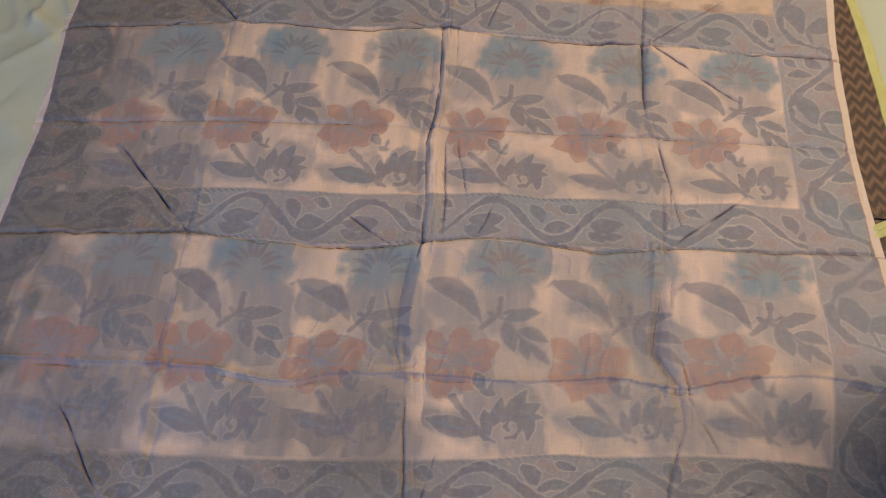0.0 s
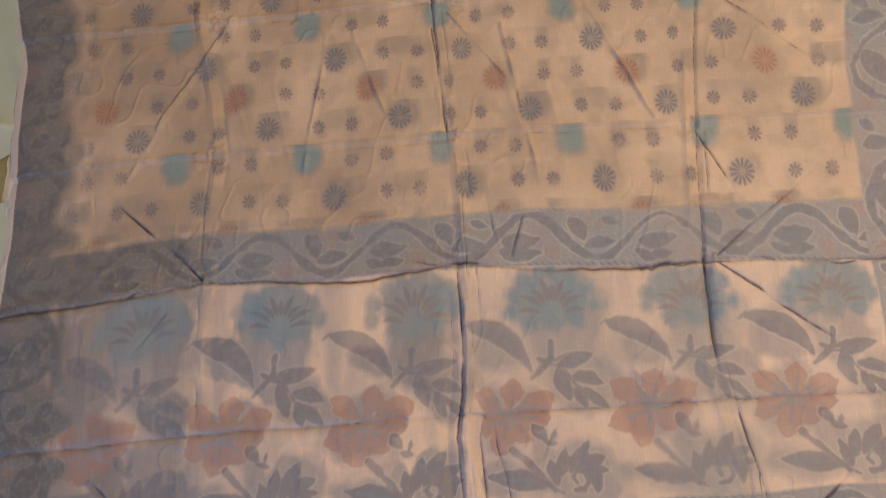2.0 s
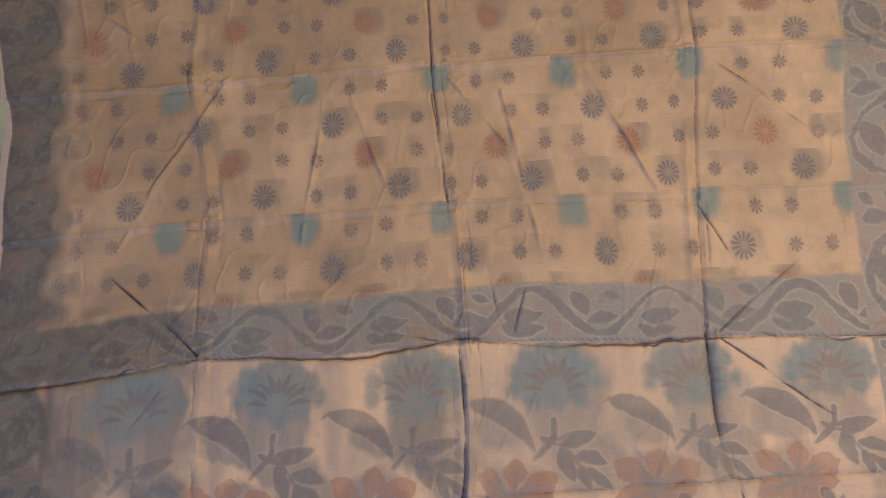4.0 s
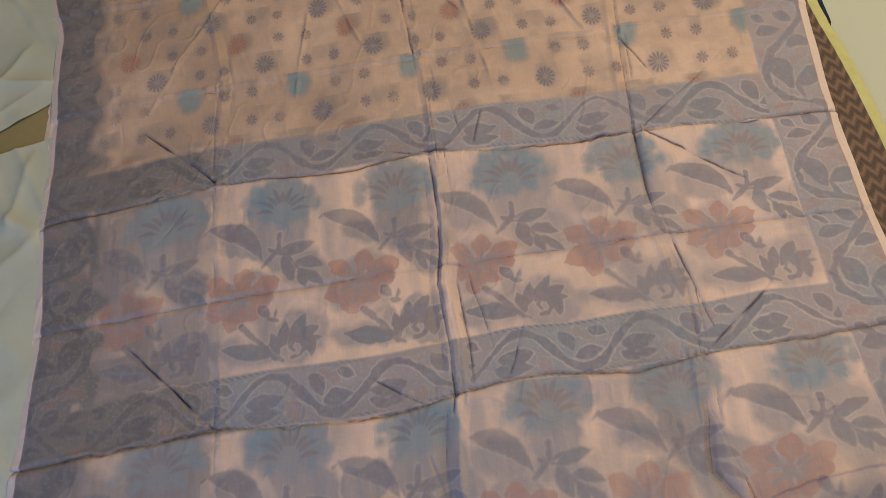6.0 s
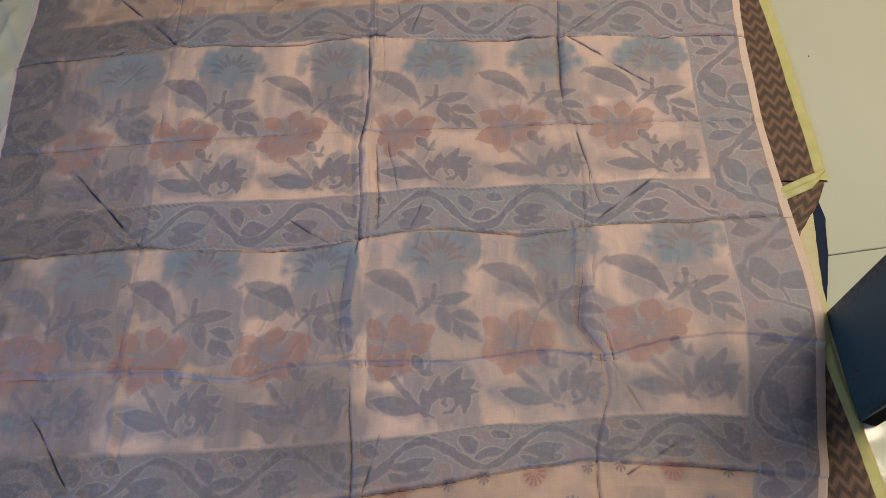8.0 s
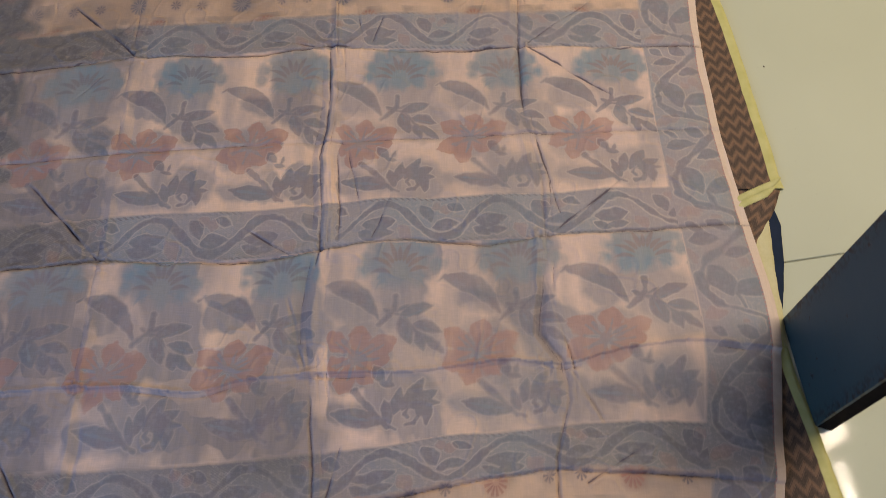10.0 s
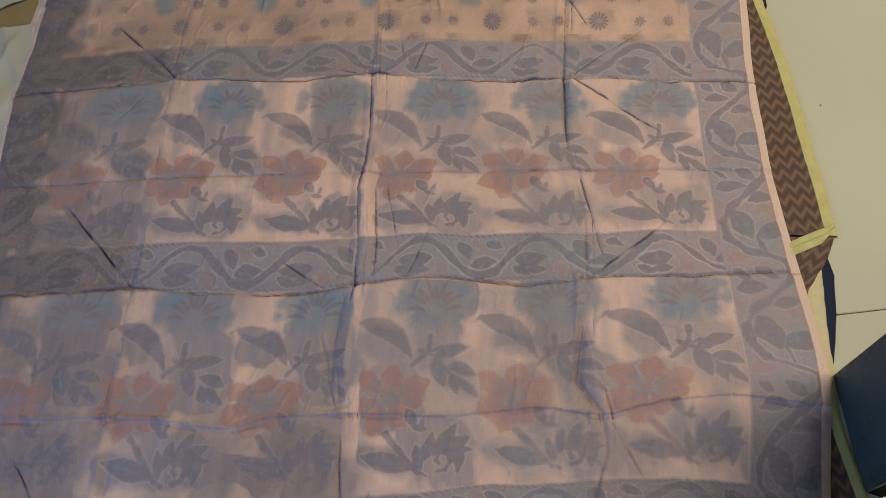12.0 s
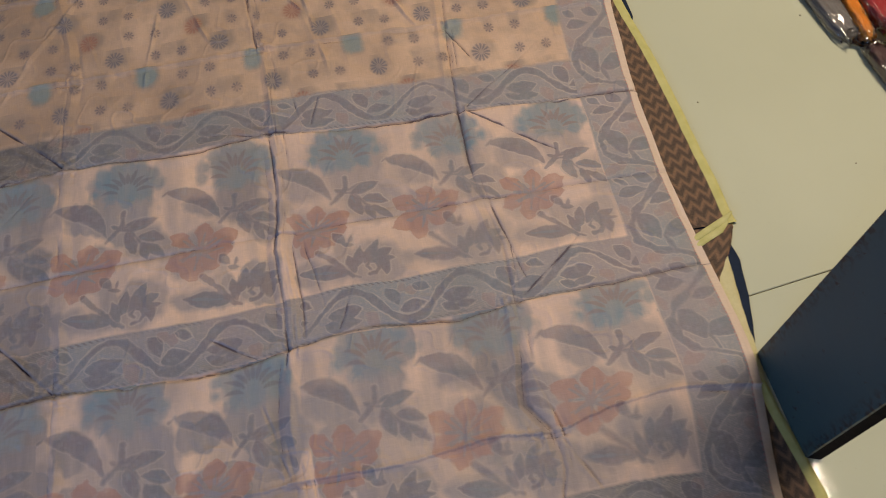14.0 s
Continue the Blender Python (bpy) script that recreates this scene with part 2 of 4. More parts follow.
    dash = k.math("GREATER_THAN", k.math("FRACT", k.mul(v, 160.0)), 0.4)
    stitch = k.mul(k.below(k.sub(k.math("ABSOLUTE", k.sub(far, 0.0135)), 0.0009), 0.0004), dash)
    c = k.mix(k.mul(stitch, 0.7), c, (0.55, 0.25, 0.25))
    # shade in the pressed folds and creases, painted as a dark violet tint
    c = k.mix(k.mul(k.attr("fold_shade"), 0.62), c, (0.110, 0.092, 0.155))
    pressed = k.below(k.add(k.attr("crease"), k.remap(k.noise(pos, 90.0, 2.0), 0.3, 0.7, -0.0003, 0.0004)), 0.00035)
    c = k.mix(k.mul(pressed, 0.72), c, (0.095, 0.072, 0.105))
    c = k.mix(1.0, c, k.mix(thread, (0.68, 0.68, 0.68), (1.08, 1.08, 1.08)), "MULTIPLY")
    k.bump(k.add(k.mul(thread, 0.35), k.math("MAXIMUM", k.mul(leaf_f, 0.4), ground)), 0.35, 0.0006)
    return k.colour(c)


def tile_mat():
    k = Mat("cream_vitrified_tile", 0.10, 0.32)
    pos = k.coords()
    cloud = k.noise(pos, 2.5, 3.0)
    speck = k.noise(pos, 160.0, 2.0)
    c = k.mix(k.remap(cloud, 0.3, 0.7), (0.545, 0.565, 0.435), (0.595, 0.615, 0.48))
    c = k.mix(k.remap(speck, 0.70, 0.76, 0.0, 0.16), c, (0.35, 0.30, 0.22))
    k.put(k.b.inputs["Roughness"], k.remap(k.noise(pos, 14.0, 3.0), 0.3, 0.7, 0.035, 0.075))
    k.bump(k.noise(pos, 22.0, 2.0), 0.04, 0.001)
    return k.colour(c)


def plain(name, c0, c1, rough=0.7, scale=20.0, spec=0.3, bump=0.2, dist=0.001):
    k = Mat(name, rough, spec)
    pos = k.coords()
    n = k.noise(pos, scale, 3.0)
    fine = k.noise(pos, scale * 9.0, 2.0)
    c = k.mix(k.remap(n, 0.3, 0.7), c0, c1)
    c = k.mix(k.remap(fine, 0.35, 0.75, 0.0, 0.22), c, tuple(x * 0.72 for x in c0))
    k.bump(fine, bump, dist)
    return k.colour(c)


def chevron_mat():
    k = Mat("brown_chevron_weave", 0.75, 0.25)
    s, v = k.attr("edge"), k.attr("along")
    pos = k.coords()
    tri = k.math("PINGPONG", k.add(s, 0.004), 0.0095)
    wave = k.add(v, k.mul(tri, 1.35))
    grain = k.noise(k.scaled(pos, (500.0, 500.0, 1.0)), 1.0, 2.0)
    wob = k.mul(k.sub(k.noise(pos, 40.0, 2.0), 0.5), 0.002)
    stripe = k.math("PINGPONG", k.add(wave, wob), 0.0102)
    f = k.below(k.sub(stripe, 0.0034), 0.0008)
    dark = k.mix(k.remap(grain, 0.35, 0.65), (0.070, 0.049, 0.040), (0.115, 0.078, 0.058))
    light = k.mix(k.remap(grain, 0.35, 0.65), (0.18, 0.105, 0.066), (0.235, 0.145, 0.095))
    c = k.mix(f, dark, light)
    line = k.below(k.sub(k.math("ABSOLUTE", k.sub(stripe, 0.0050)), 0.0006), 0.0005)
    c = k.mix(k.mul(line, 0.5), c, (0.27, 0.175, 0.115))
    yellow = k.mix(k.remap(k.noise(pos, 60.0, 2.0), 0.3, 0.7), (0.52, 0.50, 0.19), (0.61, 0.58, 0.26))
    c = k.mix(k.below(k.sub(s, 0.0165), 0.0006), c, yellow)
    k.bump(grain, 0.3, 0.0006)
    return k.colour(c)


def blue_paint():
    k = Mat("blue_enamel_paint", 0.42, 0.45)
    pos = k.coords()
    n = k.noise(pos, 9.0, 3.0)
    c = k.mix(k.remap(n, 0.3, 0.7), (0.036, 0.070, 0.076), (0.048, 0.086, 0.092))
    chips = k.remap(k.noise(pos, 75.0, 4.0, 0.65), 0.655, 0.69)
    rub = k.mul(k.remap(k.attr("edge"), 0.020, 0.0, 0.0, 1.0), k.remap(k.noise(pos, 120.0, 3.0), 0.46, 0.60))
    worn = k.math("MAXIMUM", chips, rub)
    c = k.mix(worn, c, (0.030, 0.020, 0.015))
    k.put(k.b.inputs["Roughness"], k.remap(n, 0.3, 0.7, 0.34, 0.5))
    k.bump(k.math("SUBTRACT", k.noise(pos, 55.0, 3.0), worn), 0.25, 0.0012)
    return k.colour(c)


def pale_satin():
    k = Mat("pale_green_plastic_sheet", 0.26, 0.5)
    pos = k.coords()
    c = k.mix(k.remap(k.noise(pos, 6.0, 2.0), 0.3, 0.7), (0.45, 0.47, 0.385), (0.54, 0.56, 0.47))
    c = k.mix(k.remap(k.noise(pos, 60.0, 3.0), 0.45, 0.75, 0.0, 0.2), c, (0.40, 0.41, 0.30))
    k.bump(k.noise(pos, 26.0, 3.0), 0.12, 0.003)
    return k.colour(c)


def film_mat():
    k = Mat("clear_plastic_film", 0.07, 0.5)
    pos = k.coords()
    k.bump(k.noise(pos, 48.0, 2.0), 0.55, 0.006)
    k.b.inputs["Base Color"].default_value = (0.9, 0.9, 0.9, 1)
    clear = k.t.nodes.new("ShaderNodeBsdfTransparent")
    mixer = k.t.nodes.new("ShaderNodeMixShader")
    fres = k.t.nodes.new("ShaderNodeFresnel")
    fres.inputs[0].default_value = 1.6
    gloss = k.t.nodes.new("ShaderNodeBsdfGlossy")
    gloss.inputs["Roughness"].default_value = 0.08
    k.t.links.new(k.b.inputs["Normal"].links[0].from_socket, gloss.inputs["Normal"])
    k.t.links.new(k.b.inputs["Normal"].links[0].from_socket, fres.inputs["Normal"])
    k.t.links.new(k.math("MULTIPLY", fres.outputs[0], 2.2, clamp=True), mixer.inputs[0])
    k.t.links.new(clear.outputs[0], mixer.inputs[1])
    k.t.links.new(gloss.outputs[0], mixer.inputs[2])
    k.t.links.new(mixer.outputs[0], k.t.nodes["Material Output"].inputs["Surface"])
    return k.m


BROCADE, TILE, CHEVRON, BLUE, SATIN, FILM = brocade(), tile_mat(), chevron_mat(), blue_paint(), pale_satin(), film_mat()
GROUT = plain("dark_grout", (0.15, 0.105, 0.06), (0.19, 0.14, 0.085), 0.9, 40.0)
PLASTER = plain("cream_wall_paint", (0.27, 0.25, 0.22), (0.30, 0.28, 0.25), 0.8, 5.0)
CEILING = plain("white_ceiling_paint", (0.72, 0.70, 0.66), (0.75, 0.73, 0.69), 0.85, 5.0)
BLACK = plain("black_flange", (0.010, 0.008, 0.007), (0.020, 0.014, 0.011), 0.8, 60.0, 0.05)
NAVY = plain("navy_cotton", (0.006, 0.016, 0.042), (0.010, 0.022, 0.058), 0.8, 60.0)
LEMON = plain("pale_lemon_silk", (0.60, 0.55, 0.30), (0.68, 0.63, 0.40), 0.55, 30.0)
KRAFT = plain("tan_kraft_paper", (0.27, 0.215, 0.095), (0.32, 0.255, 0.12), 0.7, 12.0)
SELVAGE = plain("ecru_selvage", (0.62, 0.49, 0.38), (0.74, 0.60, 0.48), 0.75, 60.0)


# ---- mesh helpers ----
def noise2(x, y, cell, seed):
    """Smooth random field between -1 and 1 with cells of that size."""
    rng = np.random.default_rng(seed)
    table = rng.uniform(-1, 1, (64, 64))
    gx, gy = x / cell + 300.0, y / cell + 300.0
    ix, iy = np.floor(gx).astype(int), np.floor(gy).astype(int)
    fx, fy = gx - ix, gy - iy
    fx, fy = fx * fx * (3 - 2 * fx), fy * fy * (3 - 2 * fy)
    a, b = table[ix % 64, iy % 64], table[(ix + 1) % 64, iy % 64]
    c, d = table[ix % 64, (iy + 1) % 64], table[(ix + 1) % 64, (iy + 1) % 64]
    return (a * (1 - fx) + b * fx) * (1 - fy) + (c * (1 - fx) + d * fx) * fy


def grid_mesh(name, X, Y, Z, material, attrs=None, smooth=True):
    """A sheet from three arrays of the same shape (rows along y)."""
    ny, nx = X.shape
    me = bpy.data.meshes.new(name)
    co = np.stack([X, Y, Z], -1).reshape(-1, 3).astype(np.float32)
    i = np.arange((ny - 1) * (nx - 1))
    r, c = i // (nx - 1), i % (nx - 1)
    a = r * nx + c
    quads = np.stack([a, a + 1, a + nx + 1, a + nx], -1).astype(np.int32)
    me.vertices.add(len(co))
    me.vertices.foreach_set("co", co.ravel())
    me.loops.add(quads.size)
    me.loops.foreach_set("vertex_index", quads.ravel())
    me.polygons.add(len(quads))
    me.polygons.foreach_set("loop_start", np.arange(0, quads.size, 4, dtype=np.int32))
    me.polygons.foreach_set("use_smooth", np.full(len(quads), smooth))
    me.update(calc_edges=True)
    for key, val in (attrs or {}).items():
        at = me.attributes.new(key, "FLOAT", "POINT")
        at.data.foreach_set("value", np.broadcast_to(val, X.shape).astype(np.float32).ravel())
    me.materials.append(material)
    return me


def part(name, bm, material, parent, label=""):
    me = bpy.data.meshes.new(name)
    bm.to_mesh(me)
    bm.free()
    me.materials.append(material)
    ob = new(name, me)
    ob.parent = parent
    return tagged(ob, label=label)


def box_bm(x0, x1, y0, y1, z0, z1, bevel=0.0):
    bm = bmesh.new()
    bmesh.ops.create_cube(bm, size=1)
    for v in bm.verts:
        v.co = ((x0 + x1) / 2 + v.co.x * (x1 - x0), (y0 + y1) / 2 + v.co.y * (y1 - y0), (z0 + z1) / 2 + v.co.z * (z1 - z0))
    if bevel:
        bmesh.ops.bevel(bm, geom=bm.edges[:], offset=bevel, segments=1, affect="EDGES")
    return bm


# ---- room ----
TILT = radians(7.7)
PLAN = Matrix.Translation((0.46, -0.4035, 0)) @ Matrix.Rotation(TILT, 4, "Z")


def solid(name, dims, material, label, category):
    bm = box_bm(*dims)
    me = bpy.data.meshes.new(name)
    bm.to_mesh(me)
    bm.free()
    me.materials.append(material)
    ob = tagged(new(name, me), label, category, kind="structure")
    ob.matrix_world = PLAN
    return ob


TILE_SIZE = 0.600
I0, I1, J0, J1 = -5, 4, -4, 5
x0, x1, y0, y1 = I0 * TILE_SIZE, I1 * TILE_SIZE, J0 * TILE_SIZE, J1 * TILE_SIZE
floor = solid("floor", (x0, x1, y0, y1, -0.08, -0.0035), GROUT, "cream glossy tiled floor with thin dark joints", "floor")
solid("wall_north", (x0, x1, y1, y1 + 0.12, -0.08, 2.6), PLASTER, "plain cream painted wall of the room", "wall")
solid("wall_south", (x0, x1, y0 - 0.12, y0, -0.08, 2.6), PLASTER, "plain cream painted wall of the room", "wall")
solid("wall_east", (x1, x1 + 0.12, y0, y1, -0.08, 2.6), PLASTER, "plain cream painted wall of the room", "wall")
solid("wall_west", (x0 - 0.12, x0, y0, y1, -0.08, 2.6), PLASTER, "plain cream painted wall of the room", "wall")
solid("ceiling", (x0, x1, y0, y1, 2.6, 2.7), CEILING, "plain white painted ceiling of the room", "ceiling")


# ---- the brocade cloth ----
def left_edge(y):
    return np.interp(y, [-1.0, -0.5, -0.354, -0.284, -0.2, -0.03, 0.06, 0.2, 0.31, 0.36, 0.5, 0.9],
                     [-0.61, -0.595, -0.580, -0.577, -0.572, -0.583, -0.579, -0.582, -0.584, -0.60, -0.63, -0.66])


def right_edge(y):
    return np.interp(y, [-1.0, -0.74, -0.674, -0.61, -0.54, -0.46, -0.325, -0.17, 0.0, 0.17, 0.29, 0.37, 0.9],
                     [0.54, 0.557, 0.573, 0.580, 0.596, 0.608, 0.594, 0.578, 0.577, 0.588, 0.60, 0.622, 0.64])


# pressed folds across the cloth: x, y along each, and the pattern's own height there
FOLDS = {
    "near_end": ([-0.60, -0.30, -0.01, 0.10, 0.28, 0.43, 0.60], [-0.725, -0.715, -0.698, -0.682, -0.652, -0.662, -0.678], -0.683),
    "lower": ([-0.58, -0.40, -0.31, -0.24, -0.161, -0.095, -0.012, 0.138, 0.232, 0.316, 0.401, 0.497, 0.60], [-0.546, -0.541, -0.537, -0.540, -0.549, -0.533, -0.526, -0.527, -0.514, -0.522, -0.500, -0.492, -0.508], -0.530),
    "border": ([-0.58, -0.447, -0.313, -0.229, -0.135, -0.073, -0.01, 0.05, 0.113, 0.223, 0.302, 0.489, 0.60], [-0.382, -0.373, -0.360, -0.367, -0.369, -0.364, -0.351, -0.343, -0.339, -0.350, -0.338, -0.329, -0.324], -0.350),
    "rust": ([-0.58, -0.30, 0.0, 0.30, 0.60], [-0.205, -0.186, -0.175, -0.168, -0.166], -0.174),
    "upper": ([-0.58, -0.436, -0.314, -0.212, -0.12, -0.066, -0.008, 0.04, 0.112, 0.207, 0.289, 0.43, 0.60], [-0.042, -0.026, -0.006, -0.010, -0.014, -0.005, 0.005, -0.002, -0.008, -0.010, -0.005, -0.009, -0.011], 0.0),
    "field": ([-0.58, -0.42, -0.31, -0.10, 0.07, 0.30, 0.60], [0.142, 0.155, 0.159, 0.168, 0.177, 0.178, 0.180], 0.172),
    "field_mid": ([-0.58, -0.35, -0.11, -0.031, 0.0, 0.19, 0.34, 0.60], [0.338, 0.346, 0.362, 0.369, 0.364, 0.370, 0.378, 0.376], 0.362),
    "field_far": ([-0.60, 0.60], [0.515, 0.540], 0.527),
    "far_end": ([-0.60, 0.60], [0.69, 0.71], 0.70),
}


def fold_line(key, x, soft=0.0):
    """Height of a fold over x; soft draws it towards the middle of its neighbourhood."""
    xs, ys, _ = FOLDS[key]
    y = np.interp(x, xs, ys)
    if soft:
        y = (y + np.interp(x - soft, xs, ys) + np.interp(x + soft, xs, ys) + np.interp(x - 2 * soft, xs, ys) + np.interp(x + 2 * soft, xs, ys)) / 5
    return y


def capsule(x, y, a, b, r0, r1):
    dx, dy = b[0] - a[0], b[1] - a[1]
    t = np.clip(((x - a[0]) * dx + (y - a[1]) * dy) / (dx * dx + dy * dy), 0, 1)
    return np.hypot(x - a[0] - t * dx, y - a[1] - t * dy) - (r0 + (r1 - r0) * t)


def blade(x, y, a, b, w, bend=0.0, fat=0.9):
    """A leaf from a to b of half-width w, bowed to its left by bend."""
    dx, dy = b[0] - a[0], b[1] - a[1]
    n = math.hypot(dx, dy)
    t = ((x - a[0]) * dx + (y - a[1]) * dy) / (n * n)
    s = ((y - a[1]) * dx - (x - a[0]) * dy) / n
    tc = np.clip(t, 0, 1)
    s = s - bend * 4 * tc * (1 - tc)
    half = w * np.sin(math.pi * tc ** fat) ** 0.8
    over = np.abs(t - tc) * n
    return np.hypot(np.maximum(np.abs(s) - half, 0), over) + np.minimum(np.abs(s) - half, 0)


def near(*ds):
    out = ds[0]
    for d in ds[1:]:
        out = np.minimum(out, d)
    return out


def spray(x, y):
    """One flower unit: leaf, rust, teal, vein and haze distances round the teal bloom's middle."""
    def slab(cx, cy, hx, hy, r):
        return np.hypot(np.maximum(np.abs(x - cx) - hx + r, 0), np.maximum(np.abs(y - cy) - hy + r, 0)) - r

    lobes = ((-0.030, 0.022, 0.014), (-0.014, 0.030, 0.012), (0.004, 0.031, 0.013), (0.022, 0.027, 0.013), (0.037, 0.014, 0.013), (-0.043, 0.006, 0.012),
             (0.049, -0.006, 0.011), (-0.048, -0.010, 0.009), (-0.018, 0.004, 0.026), (0.018, 0.004, 0.026), (-0.024, -0.022, 0.012), (0.026, -0.022, 0.013), (0.0, -0.018, 0.020))
    teal = near(*[np.hypot(x - p, y - q) - r for p, q, r in lobes])
    fan = [blade(x, y, (0.013 * math.cos(g), -0.018 + 0.018 * math.sin(g)), ((0.040 + 0.005 * (i % 2)) * math.cos(g), -0.018 + (0.040 + 0.008 * (i % 2)) * math.sin(g)), 0.0034, 0.004 * math.cos(g), 0.8)
           for i, g in enumerate(radians(a) for a in (8, 30, 49, 68, 88, 107, 128, 150, 174))]
    ribs = [blade(x, y, (0.008 * q, -0.022), (0.034 * q, -0.026 - 0.013 * i), 0.0024, 0.006 * q) for q in (-1, 1) for i in (0, 1)]
    leaf = near(
        blade(x, y, (-0.103, -0.026), (-0.028, -0.084), 0.0135, 0.014, 0.75),
        capsule(x, y, (-0.100, -0.024), (-0.109, -0.031), 0.002, 0.001),
        capsule(x, y, (-0.005, -0.050), (-0.006, -0.070), 0.0035, 0.0035),
        capsule(x, y, (-0.006, -0.070), (-0.028, -0.092), 0.0040, 0.0030),
        blade(x, y, (-0.022, -0.068), (-0.008, -0.076), 0.003), blade(x, y, (-0.005, -0.074), (0.014, -0.064), 0.0028),
        capsule(x, y, (-0.010, -0.076), (0.012, -0.080), 0.0018, 0.0014),
        blade(x, y, (0.000, -0.080), (0.046, -0.066), 0.0085, 0.002),
        blade(x, y, (0.000, -0.081), (0.013, -0.121), 0.0090, 0.0),
        capsule(x, y, (0.006, -0.081), (0.024, -0.108), 0.0016, 0.0012),
        blade(x, y, (0.017, -0.092), (0.054, -0.104), 0.0080, 0.003),
        blade(x, y, (0.022, -0.102), (0.030, -0.131), 0.0072, 0.0),
        blade(x, y, (0.027, -0.106), (0.056, -0.133), 0.0062, 0.0),
        blade(x, y, (-0.033, -0.146), (-0.018, -0.166), 0.0068), blade(x, y, (-0.024, -0.166), (-0.006, -0.171), 0.0042),
        blade(x, y, (-0.014, -0.168), (-0.009, -0.154), 0.0030),
        capsule(x, y, (-0.056, -0.174), (-0.014, -0.222), 0.0042, 0.0028),
        blade(x, y, (-0.086, -0.200), (-0.016, -0.216), 0.0115, 0.0, 1.1),
        capsule(x, y, (-0.022, -0.216), (-0.004, -0.226), 0.002, 0.0014),
        blade(x, y, (-0.010, -0.218), (-0.018, -0.186), 0.0068), blade(x, y, (-0.006, -0.208), (0.002, -0.174), 0.0075),
        blade(x, y, (0.004, -0.204), (0.029, -0.167), 0.0085), blade(x, y, (0.012, -0.200), (0.046, -0.184), 0.0082),
        blade(x, y, (0.020, -0.188), (0.034, -0.226), 0.0085, 0.006), blade(x, y, (0.016, -0.198), (0.050, -0.200), 0.0055),
        *[capsule(x, y, (0.013 + r0 * math.cos(a0), -0.210 + r0 * math.sin(a0)), (0.013 + r1 * math.cos(a1), -0.210 + r1 * math.sin(a1)), 0.0024, 0.0022)
          for a0, a1, r0, r1 in ((4.4, 5.2, 0.013, 0.0125), (5.2, 6.0, 0.0125, 0.012), (6.0, 7.0, 0.012, 0.011), (7.0, 8.0, 0.011, 0.009), (8.0, 9.2, 0.009, 0.006), (9.2, 10.6, 0.006, 0.004))])
    cx, cy = -0.059, -0.132
    tips = ((-0.050, -0.090), (-0.004, -0.113), (-0.103, -0.101), (-0.108, -0.152), (-0.076, -0.178), (-0.034, -0.164), (-0.012, -0.140))
    petals = near(*[blade(x, y, (cx, cy), p, 0.0150, 0.0, 1.6) for p in tips], np.hypot(x - cx, y - cy) - 0.010)
    veins = near(*[capsule(x, y, (cx, cy - 0.006), (cx + 0.62 * (p[0] - cx) + 0.003, cy + 0.62 * (p[1] - cy)), 0.0030, 0.0012) for p in tips],
                 *[capsule(x, y, (cx, cy), (cx + 0.026 * math.cos(a), cy + 0.026 * math.sin(a)), 0.0016, 0.0024) for a in (0.5, 2.2, 3.0, 3.7)],
                 *[blade(x, y, (-0.078, -0.202), (-0.030, -0.213), 0.0022)], capsule(x, y, (0.008, -0.083), (0.036, -0.070), 0.0007, 0.0004),
                 capsule(x, y, (0.002, -0.086), (0.010, -0.112), 0.0007, 0.0004), capsule(x, y, (0.022, -0.095), (0.046, -0.102), 0.0007, 0.0004))
    rust = petals
    vein = near(veins, *ribs)
    haze = near(np.hypot(x - 0.004, (y + 0.006) * 0.9) - 0.040, blade(x, y, (0.002, 0.02), (0.014, -0.125), 0.036, 0.0, 0.85), np.hypot(x - 0.030, y + 0.104) - 0.034,
                np.hypot(x - 0.016, y + 0.199) - 0.035, np.hypot((x + 0.055) * 0.9, y + 0.134) - 0.034, np.hypot((x + 0.062) * 0.8, y + 0.058) - 0.016,
                blade(x, y, (-0.030, -0.150), (-0.012, -0.230), 0.015), blade(x, y, (-0.10, -0.2), (0.0, -0.22), 0.011))
    return leaf, rust, teal, vein, haze, near(*fan)


